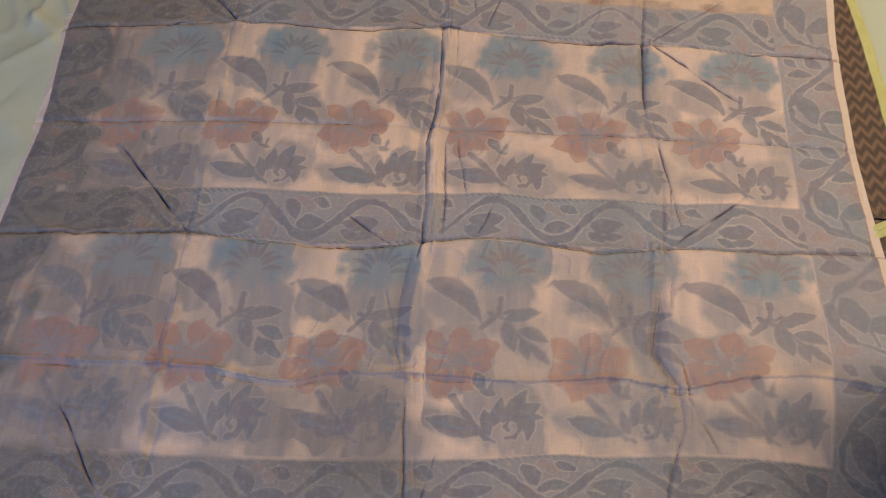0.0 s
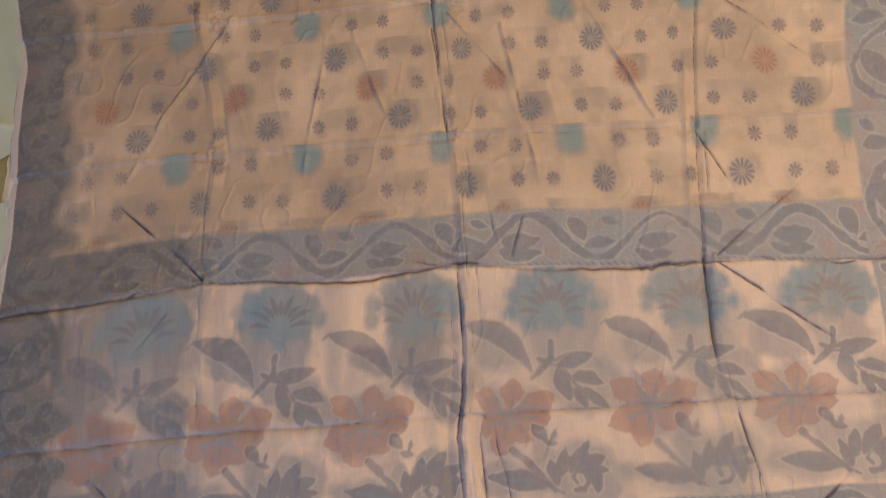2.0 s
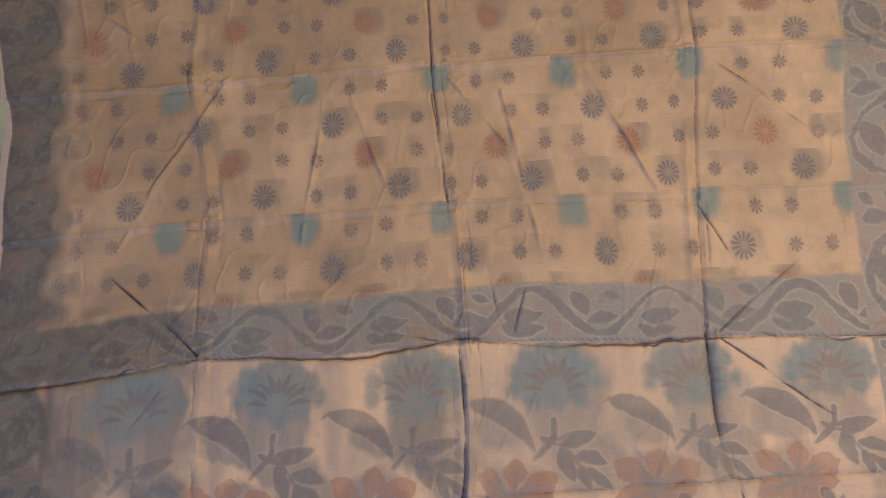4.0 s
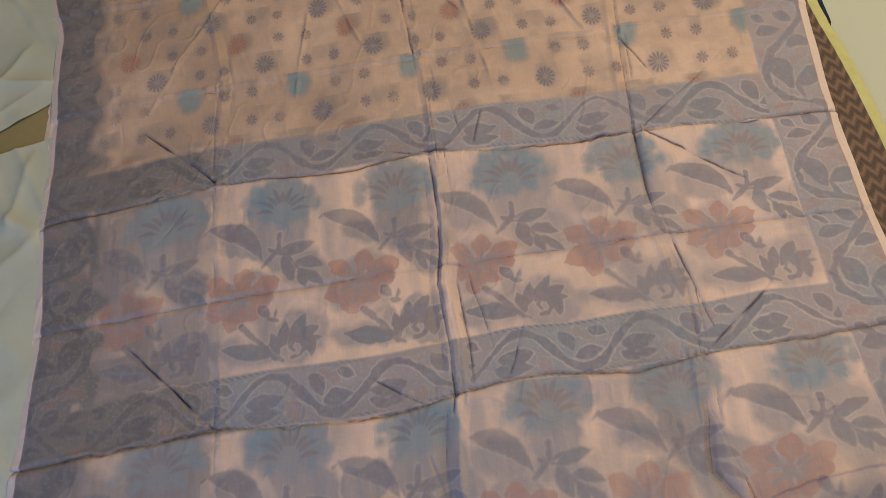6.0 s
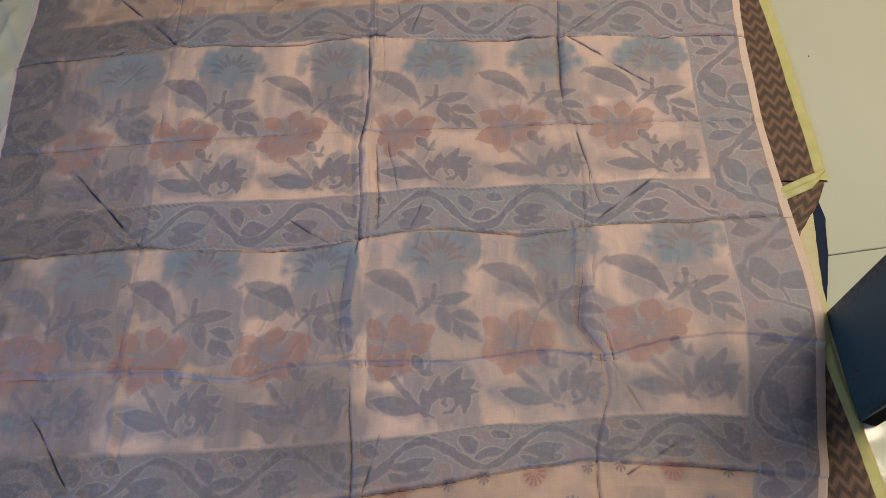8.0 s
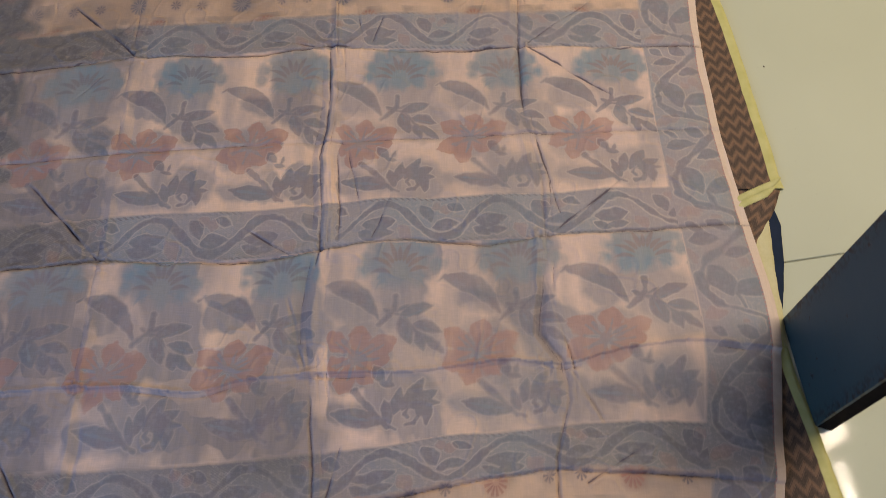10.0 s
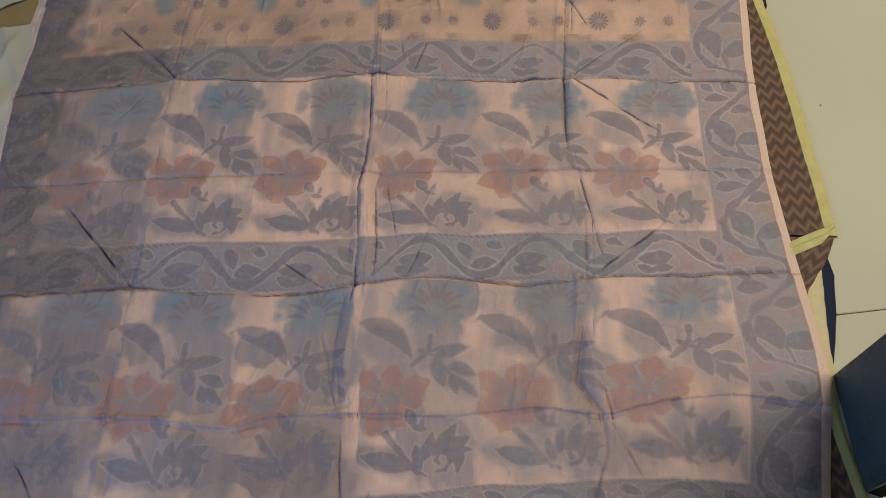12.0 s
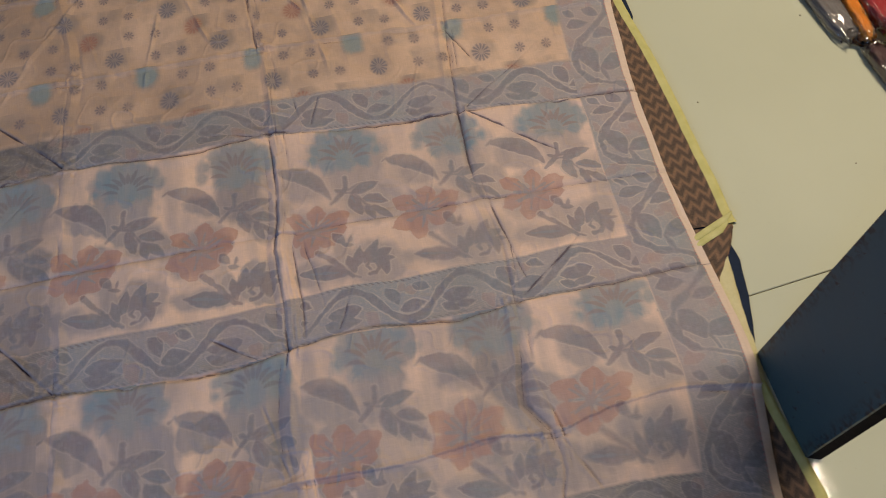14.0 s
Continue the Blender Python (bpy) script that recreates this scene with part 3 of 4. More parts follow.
def scroll(s, t):
    """One border unit: s across (0 inner to 1 outer), t along (0 to 1), in units of 0.093 and 0.167 m."""
    x, y = s * 0.093, -t * 0.167
    P = lambda a, b: (a * 0.093, -b * 0.167)
    pts = [P(0.90, -0.06), P(0.86, 0.10), P(0.60, 0.24), P(0.26, 0.40), P(0.10, 0.58), P(0.12, 0.72), P(0.33, 0.84), P(0.66, 0.90), P(0.98, 0.97)]
    stem = near(*[capsule(x, y, a, b, 0.0054 - 0.0002 * i, 0.0052 - 0.0002 * i) for i, (a, b) in enumerate(zip(pts, pts[1:]))])
    leaf = near(stem, blade(x, y, P(0.24, 0.46), P(0.46, 0.76), 0.0145, 0.003, 0.8), blade(x, y, P(0.52, 0.72), P(1.0, 0.58), 0.0130, -0.002, 0.9),
                capsule(x, y, P(0.52, 0.72), P(0.60, 0.86), 0.0018, 0.0024), blade(x, y, P(0.52, 0.36), P(0.94, 0.33), 0.0085, 0.005),
                blade(x, y, P(0.10, 0.22), P(0.52, 0.20), 0.0095, 0.003), blade(x, y, P(0.42, 0.02), P(0.70, 0.12), 0.0090),
                blade(x, y, P(0.10, 0.03), P(0.30, 0.12), 0.0060))
    rust = near(blade(x, y, P(0.02, 0.95), P(0.42, 0.90), 0.0075, 0.003), blade(x, y, P(0.52, 0.95), P(0.62, 1.04), 0.0070),
                np.hypot(x - 0.068, y + 0.074) - 0.0085, np.hypot(x - 0.080, y + 0.086) - 0.0080, np.hypot(x - 0.055, y + 0.082) - 0.0060,
                blade(x, y, P(0.04, 0.30), P(0.12, 0.46), 0.006))
    return leaf, rust


def band(p, q):
    """The border across the cloth: p along (m), q from its lower edge up (0 to 0.072 m)."""
    per = 0.162
    m = np.mod(p - 0.080 + per / 2, per) - per / 2
    wave = 0.036 + 0.026 * np.cos(2 * math.pi * m / per)
    slope = 0.026 * 2 * math.pi / per * np.sin(2 * math.pi * m / per)
    stem = np.abs(q - wave) / np.sqrt(1 + slope ** 2) - 0.0046
    m2 = np.mod(p - 0.080, per)
    leaf = near(stem, blade(m, q, (-0.034, 0.030), (0.014, 0.034), 0.0105, -0.002), blade(m, q, (-0.020, 0.014), (0.012, 0.016), 0.0070),
                blade(m2, q, (0.050, 0.060), (0.066, 0.030), 0.0100, 0.003), blade(m2, q, (0.066, 0.024), (0.106, 0.030), 0.0085, 0.002),
                blade(m2, q, (0.088, 0.060), (0.112, 0.050), 0.0075), blade(m2, q, (0.125, 0.020), (0.150, 0.008), 0.0070))
    rust = near(blade(m2, q, (0.020, 0.026), (0.034, 0.004), 0.0080, 0.002), np.hypot(m2 - 0.086, q - 0.052) - 0.0085, np.hypot(m2 - 0.072, q - 0.058) - 0.007)
    return leaf, rust


def brocade_cloth():
    nx, ny = 820, 1290
    u = np.linspace(-0.575, 0.575, nx)
    yy = np.linspace(-1.02, 0.86, ny)
    U, Y = np.meshgrid(u, yy)
    L, R = left_edge(Y), right_edge(Y)
    L = np.apply_along_axis(lambda a: np.convolve(np.pad(a, 17, "edge"), np.ones(35) / 35, "valid"), 0, L)
    R = np.apply_along_axis(lambda a: np.convolve(np.pad(a, 17, "edge"), np.ones(35) / 35, "valid"), 0, R)
    X = np.where(U > 0.30, 0.30 + (U - 0.30) * (R - 0.30) / 0.275, np.where(U < -0.30, -0.30 + (U + 0.30) * (L + 0.30) / -0.275, U))
    X = X + 0.0012 * noise2(U, Y, 0.05, 3)
    # the pattern's height runs straight from fold to fold
    V = np.empty(U.shape)
    keys = list(FOLDS)
    lines = [fold_line(key, u, 0.05) for key in keys]
    for i in range(nx):
        at_y = [yy[0]] + [line[i] for line in lines] + [yy[-1]]
        V[:, i] = np.interp(yy, at_y, [yy[0]] + [FOLDS[key][2] for key in keys] + [yy[-1]])
    V += 0.0030 * noise2(U, Y, 0.08, 4)
    PU = U + 0.0015 * noise2(U, Y, 0.07, 5)

    # distances of the woven pattern
    big = np.full(U.shape, 0.2)
    leaf, rust, teal, vein, haze, fan = (big.copy() for _ in range(6))
    col = np.mod(PU - 0.427 + 0.100, 0.1625) - 0.100
    for y_row, lo, hi in ((-0.042, -0.278, 0.006), (-0.377, -0.622, -0.344)):
        mask = (V < hi) & (V > lo) & (np.abs(PU) < 0.49)
        for shift in (0.0, -0.1625, 0.1625):
            got = spray(col[mask] + shift, V[mask] - y_row)
            for field, d in zip((leaf, rust, teal, vein, haze, fan), got):
                field[mask] = np.minimum(field[mask], d)
    side = 0.481 - np.abs(PU)
    bands = [(0.0, 0.071), (-0.350, -0.278), (-0.682, -0.622)]
    strip = near(*[np.maximum(lo - V, V - hi) for lo, hi in bands])
    loose = np.clip((-PU - 0.25) / 0.1, 0, 1)
    rim = side * (1 - 0.68 * loose) + 0.006 * loose * noise2(PU, V, 0.028, 84)
    ground = np.minimum(rim, strip * (1 - 0.55 * loose) + 0.002 * loose * noise2(PU, V, 0.02, 85))
    inside = side > 0.0
    for arr in (leaf, rust, teal, vein, haze, fan):
        arr[(ground < 0)] = 0.05
    for lo, hi in bands:
        mask = (V < hi) & (V > lo) & inside
        l, r = band(PU[mask], (V[mask] - lo) * 0.072 / (hi - lo))
        leaf[mask], rust[mask] = l, r
    mask = ~inside
    s = np.clip((np.abs(PU[mask]) - 0.481) / 0.093, 0, 1.1)
    tt = (-0.002 - V[mask]) / 0.167
    tt = np.where(PU[mask] < 0, tt + 0.35, tt)
    tt = tt - np.floor(tt)
    l, r = scroll(s, tt)
    l2, r2 = scroll(s, tt - 1.0)
    leaf[mask], rust[mask] = np.minimum(l, l2), np.minimum(r, r2)
    jag = noise2(PU, V, 0.0085, 81) + 0.7 * noise2(PU, V, 0.0045, 82)
    wavy = noise2(PU, V, 0.020, 83)
    leaf += 0.0011 * jag + np.where(ground < 0, 0.0030, 0.0010) * wavy
    rust += 0.0021 * jag + 0.0036 * wavy
    vein += 0.0009 * jag
    teal += 0.0020 * jag + 0.004 * wavy
    field = np.maximum(-rim - 0.001, np.where(V > -0.3, 0.069 - V, V + 0.680))

    # every panel between two pressed folds lies a little differently
    ix = np.digitize(X, [-0.318, -0.005, 0.292])
    iy = np.digitize(Y, [-0.676, -0.526, -0.346, -0.172, 0.0, 0.163, 0.352, 0.525])
    rng = np.random.default_rng(17)
    lift = np.array([[0.50, 0.50, 0.45, 0.30], [0.80, 0.50, 0.30, 0.45], [0.75, 0.52, 0.46, 0.26], [0.60, 0.14, 0.10, 0.02], [0.55, 0.30, 0.10, 0.02],
                     [0.90, 0.60, 0.40, 0.40], [0.50, 0.30, 0.25, 0.22], [0.25, 0.12, 0.10, 0.10], [0.2, 0.1, 0.1, 0.1]])[iy, ix]
    dens = np.array([[0.9, 0.7, 0.6, 0.4], [1.0, 0.80, 0.62, 0.82], [0.96, 0.68, 0.56, 0.44], [0.90, 0.48, 0.32, 0.16], [0.90, 0.58, 0.26, 0.18],
                     [1.0, 0.60, 0.40, 0.35], [0.9, 0.65, 0.55, 0.50], [1.0, 0.95, 0.85, 0.7], [1.0, 0.95, 0.85, 0.7]])[iy, ix]
    # places where the face lies closer or looser than the rest of its panel
    for px, py, rx, ry, dl, dd in ((0.235, -0.27, 0.055, 0.08, 0.45, 0.25), (0.35, -0.43, 0.05, 0.08, 0.35, 0.15), (0.45, -0.44, 0.06, 0.08, -0.30, -0.25), (-0.06, -0.60, 0.10, 0.06, 0.2, 0.35),
                                   (-0.27, -0.60, 0.06, 0.05, -0.25, -0.30), (0.11, -0.60, 0.08, 0.06, -0.25, -0.10), (0.24, -0.42, 0.04, 0.10, 0.1, 0.35), (-0.06, -0.10, 0.05, 0.09, 0.15, 0.25),
                                   (-0.40, -0.13, 0.05, 0.05, -0.1, -0.30), (0.10, -0.28, 0.10, 0.04, -0.15, 0.0), (-0.42, -0.10, 0.03, 0.10, 0.0, -0.15)):
        blob = np.exp(-((X - px) / rx) ** 2 - ((Y - py) / ry) ** 2)
        lift, dens = lift + dl * blob, dens + dd * blob
    dens += 0.55 * np.clip((-0.405 - PU) / 0.06, 0, 1)
    lift += 0.4 * np.clip((-0.42 - PU) / 0.05, 0, 1) + np.where(V > 0.071, 0.30, 0.0)
    soft = np.ones(41) / 41
    for axis in (0, 1):
        lift = np.apply_along_axis(lambda a: np.convolve(np.pad(a, 20, "edge"), soft, "valid"), axis, lift)
        dens = np.apply_along_axis(lambda a: np.convolve(np.pad(a, 20, "edge"), soft, "valid"), axis, dens)
    block = np.maximum(-side, near(np.maximum(V, -0.278 - V), np.maximum(V + 0.350, -0.622 - V)))
    # the pressed pleats swallow a little of the field
    gulp = 0.007 / (1 + np.exp((X + 0.006) / 0.003)) + 0.006 / (1 + np.exp((X + 0.318) / 0.003)) - 0.004 / (1 + np.exp(-(X - 0.29) / 0.003))
    PU = np.where((V > 0.071) | (V < -0.684), PU - gulp, PU)

    pleat = np.exp(-((X + 0.006 - 0.014 - np.interp(Y, [-0.35, 0], [-0.008, 0.0])) / 0.009) ** 4) * np.clip(0.6 + noise2(X * 0.1, Y, 0.11, 71), 0, 1)
    for arr in (haze, leaf, rust, teal, vein, fan):
        arr += 0.030 * pleat * (V < 0)
    # relief: pillowed panels, pressed folds, creases, crumple
    Z = np.full(U.shape, 0.016)
    Z += 0.0023 * noise2(X, Y, 0.09, 11) + 0.0011 * noise2(X, Y, 0.030, 12) + 0.00045 * noise2(X, Y, 0.012, 13) + 0.00020 * noise2(X + 0.3 * Y, Y, 0.0055, 18)
    crumple = np.clip((Y - 0.06) / 0.1, 0, 1)
    ridge = 1 - np.abs(noise2(X + 0.25 * Y, Y * 0.45, 0.050, 14))
    Z += crumple * 0.0014 * np.clip(ridge - 0.80, 0, 1) * 5 * np.clip(0.5 + noise2(X, Y, 0.12, 15), 0, 1)
    crinkle = 1 - np.abs(noise2(X - 0.3 * Y, Y + 0.2 * X, 0.028, 19))
    Z += 0.0015 * np.clip(crinkle - 0.82, 0, 1) * 5 * np.clip(0.4 + noise2(X, Y, 0.07, 20), 0, 1)
    tilt = rng.uniform(-1, 1, (9, 4))[iy, ix]
    tilt = np.apply_along_axis(lambda a: np.convolve(np.pad(a, 20, "edge"), soft, "valid"), 0, tilt)
    tilt = np.apply_along_axis(lambda a: np.convolve(np.pad(a, 20, "edge"), soft, "valid"), 1, tilt)
    Z += 0.0022 * tilt
    fold_shade = np.zeros(U.shape)
    crease = np.full(U.shape, 0.01)

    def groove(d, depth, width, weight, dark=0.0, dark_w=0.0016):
        nonlocal Z, fold_shade, crease
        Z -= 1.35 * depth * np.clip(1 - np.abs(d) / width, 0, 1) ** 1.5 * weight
        # dark paints the groove's shade into the cloth colour
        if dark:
            fold_shade = np.maximum(fold_shade, 1.35 * dark * np.exp(-(d / dark_w) ** 2) * weight)
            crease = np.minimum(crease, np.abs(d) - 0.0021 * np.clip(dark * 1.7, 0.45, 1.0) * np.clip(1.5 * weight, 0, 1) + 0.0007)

    def line(a, b, depth, width, dark=0.0, lip=0.0, wig=0.002, dark_w=0.0016):
        """A crease from a to b, with a raised lip on its left."""
        nonlocal Z
        dx, dy = b[0] - a[0], b[1] - a[1]
        n = math.hypot(dx, dy)
        t = ((X - a[0]) * dx + (Y - a[1]) * dy) / (n * n)
        d = ((Y - a[1]) * dx - (X - a[0]) * dy) / n + wig * noise2(X, Y, 0.035, 21)
        fade = np.clip(t / 0.25, 0, 1) ** 0.6 * np.clip((1 - t) / 0.03, 0, 1) * np.clip(0.62 + 0.8 * noise2(X, Y, 0.024, 22), 0.2, 1)
        groove(d, depth, width, fade, dark, dark_w)
        if lip:
            Z += lip * np.exp(-((d - width * 1.6) / (width * 1.3)) ** 2) * fade

    # folds across: depth, width, painted shade, step of the next panel
    for n_fold, (key, depth, width, dark, step) in enumerate((("far_end", 0.003, 0.005, 0.2, 0), ("field_far", 0.003, 0.005, 0.15, 0), ("field_mid", -0.0026, 0.008, 0.05, 0.0020),
                                                              ("field", -0.0012, 0.007, 0.03, 0.0016), ("upper", 0.0042, 0.004, 0.66, -0.0010),
                                                              ("rust", 0.0018, 0.0035, 0.30, 0.0), ("border", 0.0036, 0.0045, 0.44, -0.0020),
                                                              ("lower", -0.0030, 0.007, 0.055, 0.0026), ("near_end", 0.0045, 0.004, 0.30, 0.0035))):
        s0 = 40 * n_fold
        d = Y - fold_line(key, X, 0.006) + 0.0014 * noise2(X, Y * 0.1, 0.05, 900 + s0) + 0.0009 * noise2(X, Y * 0.2, 0.014, 901 + s0)
        uneven = 0.35 + 0.65 * np.clip(0.55 + noise2(X, Y * 0.1, 0.09, 902 + s0), 0, 1)
        outer = np.where(np.abs(PU) > 0.33, 0.8, 1.0)
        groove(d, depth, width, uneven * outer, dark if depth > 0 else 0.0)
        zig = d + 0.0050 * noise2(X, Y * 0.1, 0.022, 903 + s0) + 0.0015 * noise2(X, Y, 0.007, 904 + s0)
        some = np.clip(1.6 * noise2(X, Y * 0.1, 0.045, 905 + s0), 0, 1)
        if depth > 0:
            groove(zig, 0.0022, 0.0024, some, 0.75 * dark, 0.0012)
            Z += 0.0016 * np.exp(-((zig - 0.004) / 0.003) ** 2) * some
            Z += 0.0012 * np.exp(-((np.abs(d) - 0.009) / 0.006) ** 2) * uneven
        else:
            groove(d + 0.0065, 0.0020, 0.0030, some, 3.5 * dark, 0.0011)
        Z += step * np.where(d > 0, 1, -1) * np.exp(-np.abs(d) / 0.03) * 0.8
        # puckers that run off the fold
        Z += 0.0011 * np.exp(-np.abs(d) / 0.020) * noise2(X, Y * 0.35, 0.011, 906 + s0)
    # folds along the cloth
    def patchy(cell, seed, low=0.05, gain=1.6, base=0.35):
        return np.clip(base + gain * noise2(X * 0.1, Y, cell, seed), low, 1)

    def wander(seed):
        return 0.0035 * noise2(X * 0.1, Y, 0.09, seed) + 0.0014 * noise2(X * 0.1, Y, 0.022, seed + 1) + 0.0006 * noise2(X, Y, 0.008, seed + 2)

    def reach(lo, hi, soft=0.02):
        return np.clip((Y - lo) / soft, 0, 1) * np.clip((hi - Y) / soft, 0, 1)

    fx = np.interp(Y, [-1, -0.53, -0.35, 0, 0.16, 0.36, 0.9], [-0.322, -0.311, -0.312, -0.314, -0.309, -0.338, -0.34])
    d = X - fx + wander(310)
    groove(d, -0.0022, 0.011, patchy(0.10, 32, 0.25))
    groove(d + 0.008, 0.0020, 0.0026, patchy(0.05, 33, 0.0, 1.6, -0.1), 0.26, 0.0012)
    groove(d - 0.013, 0.0016, 0.006, patchy(0.07, 34, 0.1))
    fx = np.interp(Y, [-1, -0.65, -0.53, -0.46, -0.40, -0.35, -0.20, -0.15, 0, 0.18, 0.36, 0.9], [0.0, -0.004, -0.018, -0.024, -0.020, -0.010, -0.016, -0.008, -0.008, -0.017, -0.03, -0.03])
    d = X - fx + 0.6 * wander(340)
    ribbon = reach(-0.36, 0.02)
    groove(d - 0.011, -0.0036, 0.010, np.maximum(patchy(0.09, 35), 0.7 * ribbon))
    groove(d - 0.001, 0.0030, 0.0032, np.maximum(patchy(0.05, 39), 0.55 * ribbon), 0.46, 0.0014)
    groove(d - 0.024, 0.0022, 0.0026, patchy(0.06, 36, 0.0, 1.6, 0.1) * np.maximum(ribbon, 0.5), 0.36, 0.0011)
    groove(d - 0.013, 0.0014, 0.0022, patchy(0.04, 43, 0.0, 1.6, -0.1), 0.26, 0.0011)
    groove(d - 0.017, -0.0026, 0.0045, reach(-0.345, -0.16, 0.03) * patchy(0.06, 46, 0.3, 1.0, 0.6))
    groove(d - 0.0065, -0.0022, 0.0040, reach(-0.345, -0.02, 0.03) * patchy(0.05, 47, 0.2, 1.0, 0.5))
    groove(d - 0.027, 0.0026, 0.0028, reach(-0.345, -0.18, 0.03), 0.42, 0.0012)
    # deep soft valleys where the panels sink towards the folds, their shade painted in wide
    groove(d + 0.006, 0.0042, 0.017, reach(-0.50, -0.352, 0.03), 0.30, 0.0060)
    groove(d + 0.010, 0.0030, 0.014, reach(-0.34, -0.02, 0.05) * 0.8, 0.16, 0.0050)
    fx = np.interp(Y, [-1, -0.64, -0.57, -0.52, -0.48, -0.42, -0.34, -0.24, -0.18, -0.13, 0, 0.17, 0.36, 0.9], [0.29, 0.296, 0.318, 0.316, 0.291, 0.300, 0.304, 0.306, 0.294, 0.287, 0.288, 0.297, 0.32, 0.32])
    d = X - fx + 0.6 * wander(370)
    groove(d, 0.0030, 0.0040, patchy(0.10, 41, 0.15, 1.2, 0.45), 0.36, 0.0015)
    groove(d + 0.013, -0.0020, 0.009, patchy(0.10, 38))
    groove(d - 0.010, 0.0016, 0.0022, patchy(0.05, 44, 0.0, 1.6, -0.1), 0.30, 0.0011)
    # valleys of the right fold, with shade tinted into the colour
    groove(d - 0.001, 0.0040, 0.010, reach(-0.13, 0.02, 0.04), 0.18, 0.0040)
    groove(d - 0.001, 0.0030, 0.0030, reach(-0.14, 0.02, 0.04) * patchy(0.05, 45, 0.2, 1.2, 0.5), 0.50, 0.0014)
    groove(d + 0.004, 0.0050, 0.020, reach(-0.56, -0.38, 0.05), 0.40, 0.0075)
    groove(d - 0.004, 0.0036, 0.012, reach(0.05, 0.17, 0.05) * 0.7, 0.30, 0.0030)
    for x_f in (-0.322, 0.004, 0.295):
        Z += 0.0009 * np.exp(-np.abs(X - x_f) / 0.022) * noise2(X * 0.35, Y, 0.012, int(1400 + 100 * x_f))
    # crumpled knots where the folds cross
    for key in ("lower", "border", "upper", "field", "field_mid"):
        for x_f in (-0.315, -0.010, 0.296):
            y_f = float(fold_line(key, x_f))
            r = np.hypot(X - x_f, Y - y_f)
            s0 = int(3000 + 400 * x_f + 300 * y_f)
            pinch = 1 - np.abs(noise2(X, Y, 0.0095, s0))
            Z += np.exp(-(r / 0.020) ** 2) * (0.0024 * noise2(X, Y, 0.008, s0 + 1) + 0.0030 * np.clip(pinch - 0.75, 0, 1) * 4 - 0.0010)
            # painted shade in the pinches of each knot
            fold_shade = np.maximum(fold_shade, 0.55 * np.exp(-(r / 0.015) ** 2) * np.clip((pinch - 0.86) * 8, 0, 1))
    # creases that run out of the fold crossings: ends, depth, painted shade, lip
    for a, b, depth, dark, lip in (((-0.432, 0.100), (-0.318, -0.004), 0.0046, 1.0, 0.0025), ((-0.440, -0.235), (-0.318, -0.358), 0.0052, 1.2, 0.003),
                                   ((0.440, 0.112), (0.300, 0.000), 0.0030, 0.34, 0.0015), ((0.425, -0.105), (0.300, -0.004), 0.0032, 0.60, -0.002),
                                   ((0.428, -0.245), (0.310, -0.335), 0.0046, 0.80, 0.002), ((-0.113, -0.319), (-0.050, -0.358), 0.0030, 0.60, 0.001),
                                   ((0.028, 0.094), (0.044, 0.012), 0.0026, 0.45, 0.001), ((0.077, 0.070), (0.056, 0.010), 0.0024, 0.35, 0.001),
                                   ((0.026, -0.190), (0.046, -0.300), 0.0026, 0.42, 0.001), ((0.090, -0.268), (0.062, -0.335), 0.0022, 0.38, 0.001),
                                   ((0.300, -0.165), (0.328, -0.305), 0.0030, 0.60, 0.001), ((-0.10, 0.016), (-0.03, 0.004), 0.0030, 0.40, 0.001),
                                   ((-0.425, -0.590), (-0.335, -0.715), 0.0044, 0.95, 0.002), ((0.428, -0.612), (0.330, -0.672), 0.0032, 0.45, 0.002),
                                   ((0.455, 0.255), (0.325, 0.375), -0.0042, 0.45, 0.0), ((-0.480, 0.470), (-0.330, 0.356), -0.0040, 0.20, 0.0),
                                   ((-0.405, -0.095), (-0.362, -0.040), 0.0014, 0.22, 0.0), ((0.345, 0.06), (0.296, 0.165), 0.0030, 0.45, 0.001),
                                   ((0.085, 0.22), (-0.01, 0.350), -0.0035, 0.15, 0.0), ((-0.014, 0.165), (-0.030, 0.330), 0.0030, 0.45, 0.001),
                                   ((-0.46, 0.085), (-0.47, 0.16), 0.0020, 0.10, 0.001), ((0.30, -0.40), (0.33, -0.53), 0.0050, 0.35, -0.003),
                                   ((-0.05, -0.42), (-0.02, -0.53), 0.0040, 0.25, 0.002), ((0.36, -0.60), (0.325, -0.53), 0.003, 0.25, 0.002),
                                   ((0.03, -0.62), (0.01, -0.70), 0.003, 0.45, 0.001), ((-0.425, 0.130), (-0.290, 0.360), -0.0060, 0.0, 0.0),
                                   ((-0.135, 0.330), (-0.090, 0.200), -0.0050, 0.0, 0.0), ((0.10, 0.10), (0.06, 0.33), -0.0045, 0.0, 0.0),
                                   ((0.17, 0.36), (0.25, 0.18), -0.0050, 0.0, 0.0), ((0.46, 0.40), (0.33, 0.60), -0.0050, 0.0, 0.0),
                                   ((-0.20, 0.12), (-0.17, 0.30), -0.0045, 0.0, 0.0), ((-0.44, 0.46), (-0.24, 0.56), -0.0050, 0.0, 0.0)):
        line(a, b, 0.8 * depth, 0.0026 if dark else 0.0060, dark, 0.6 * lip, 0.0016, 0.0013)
    # the sides bend down to the floor
    far = 0.575 - np.abs(U)
    Z -= 0.009 * np.clip(1 - far / 0.035, 0, 1) ** 2
    Z = np.maximum(Z, 0.0065)
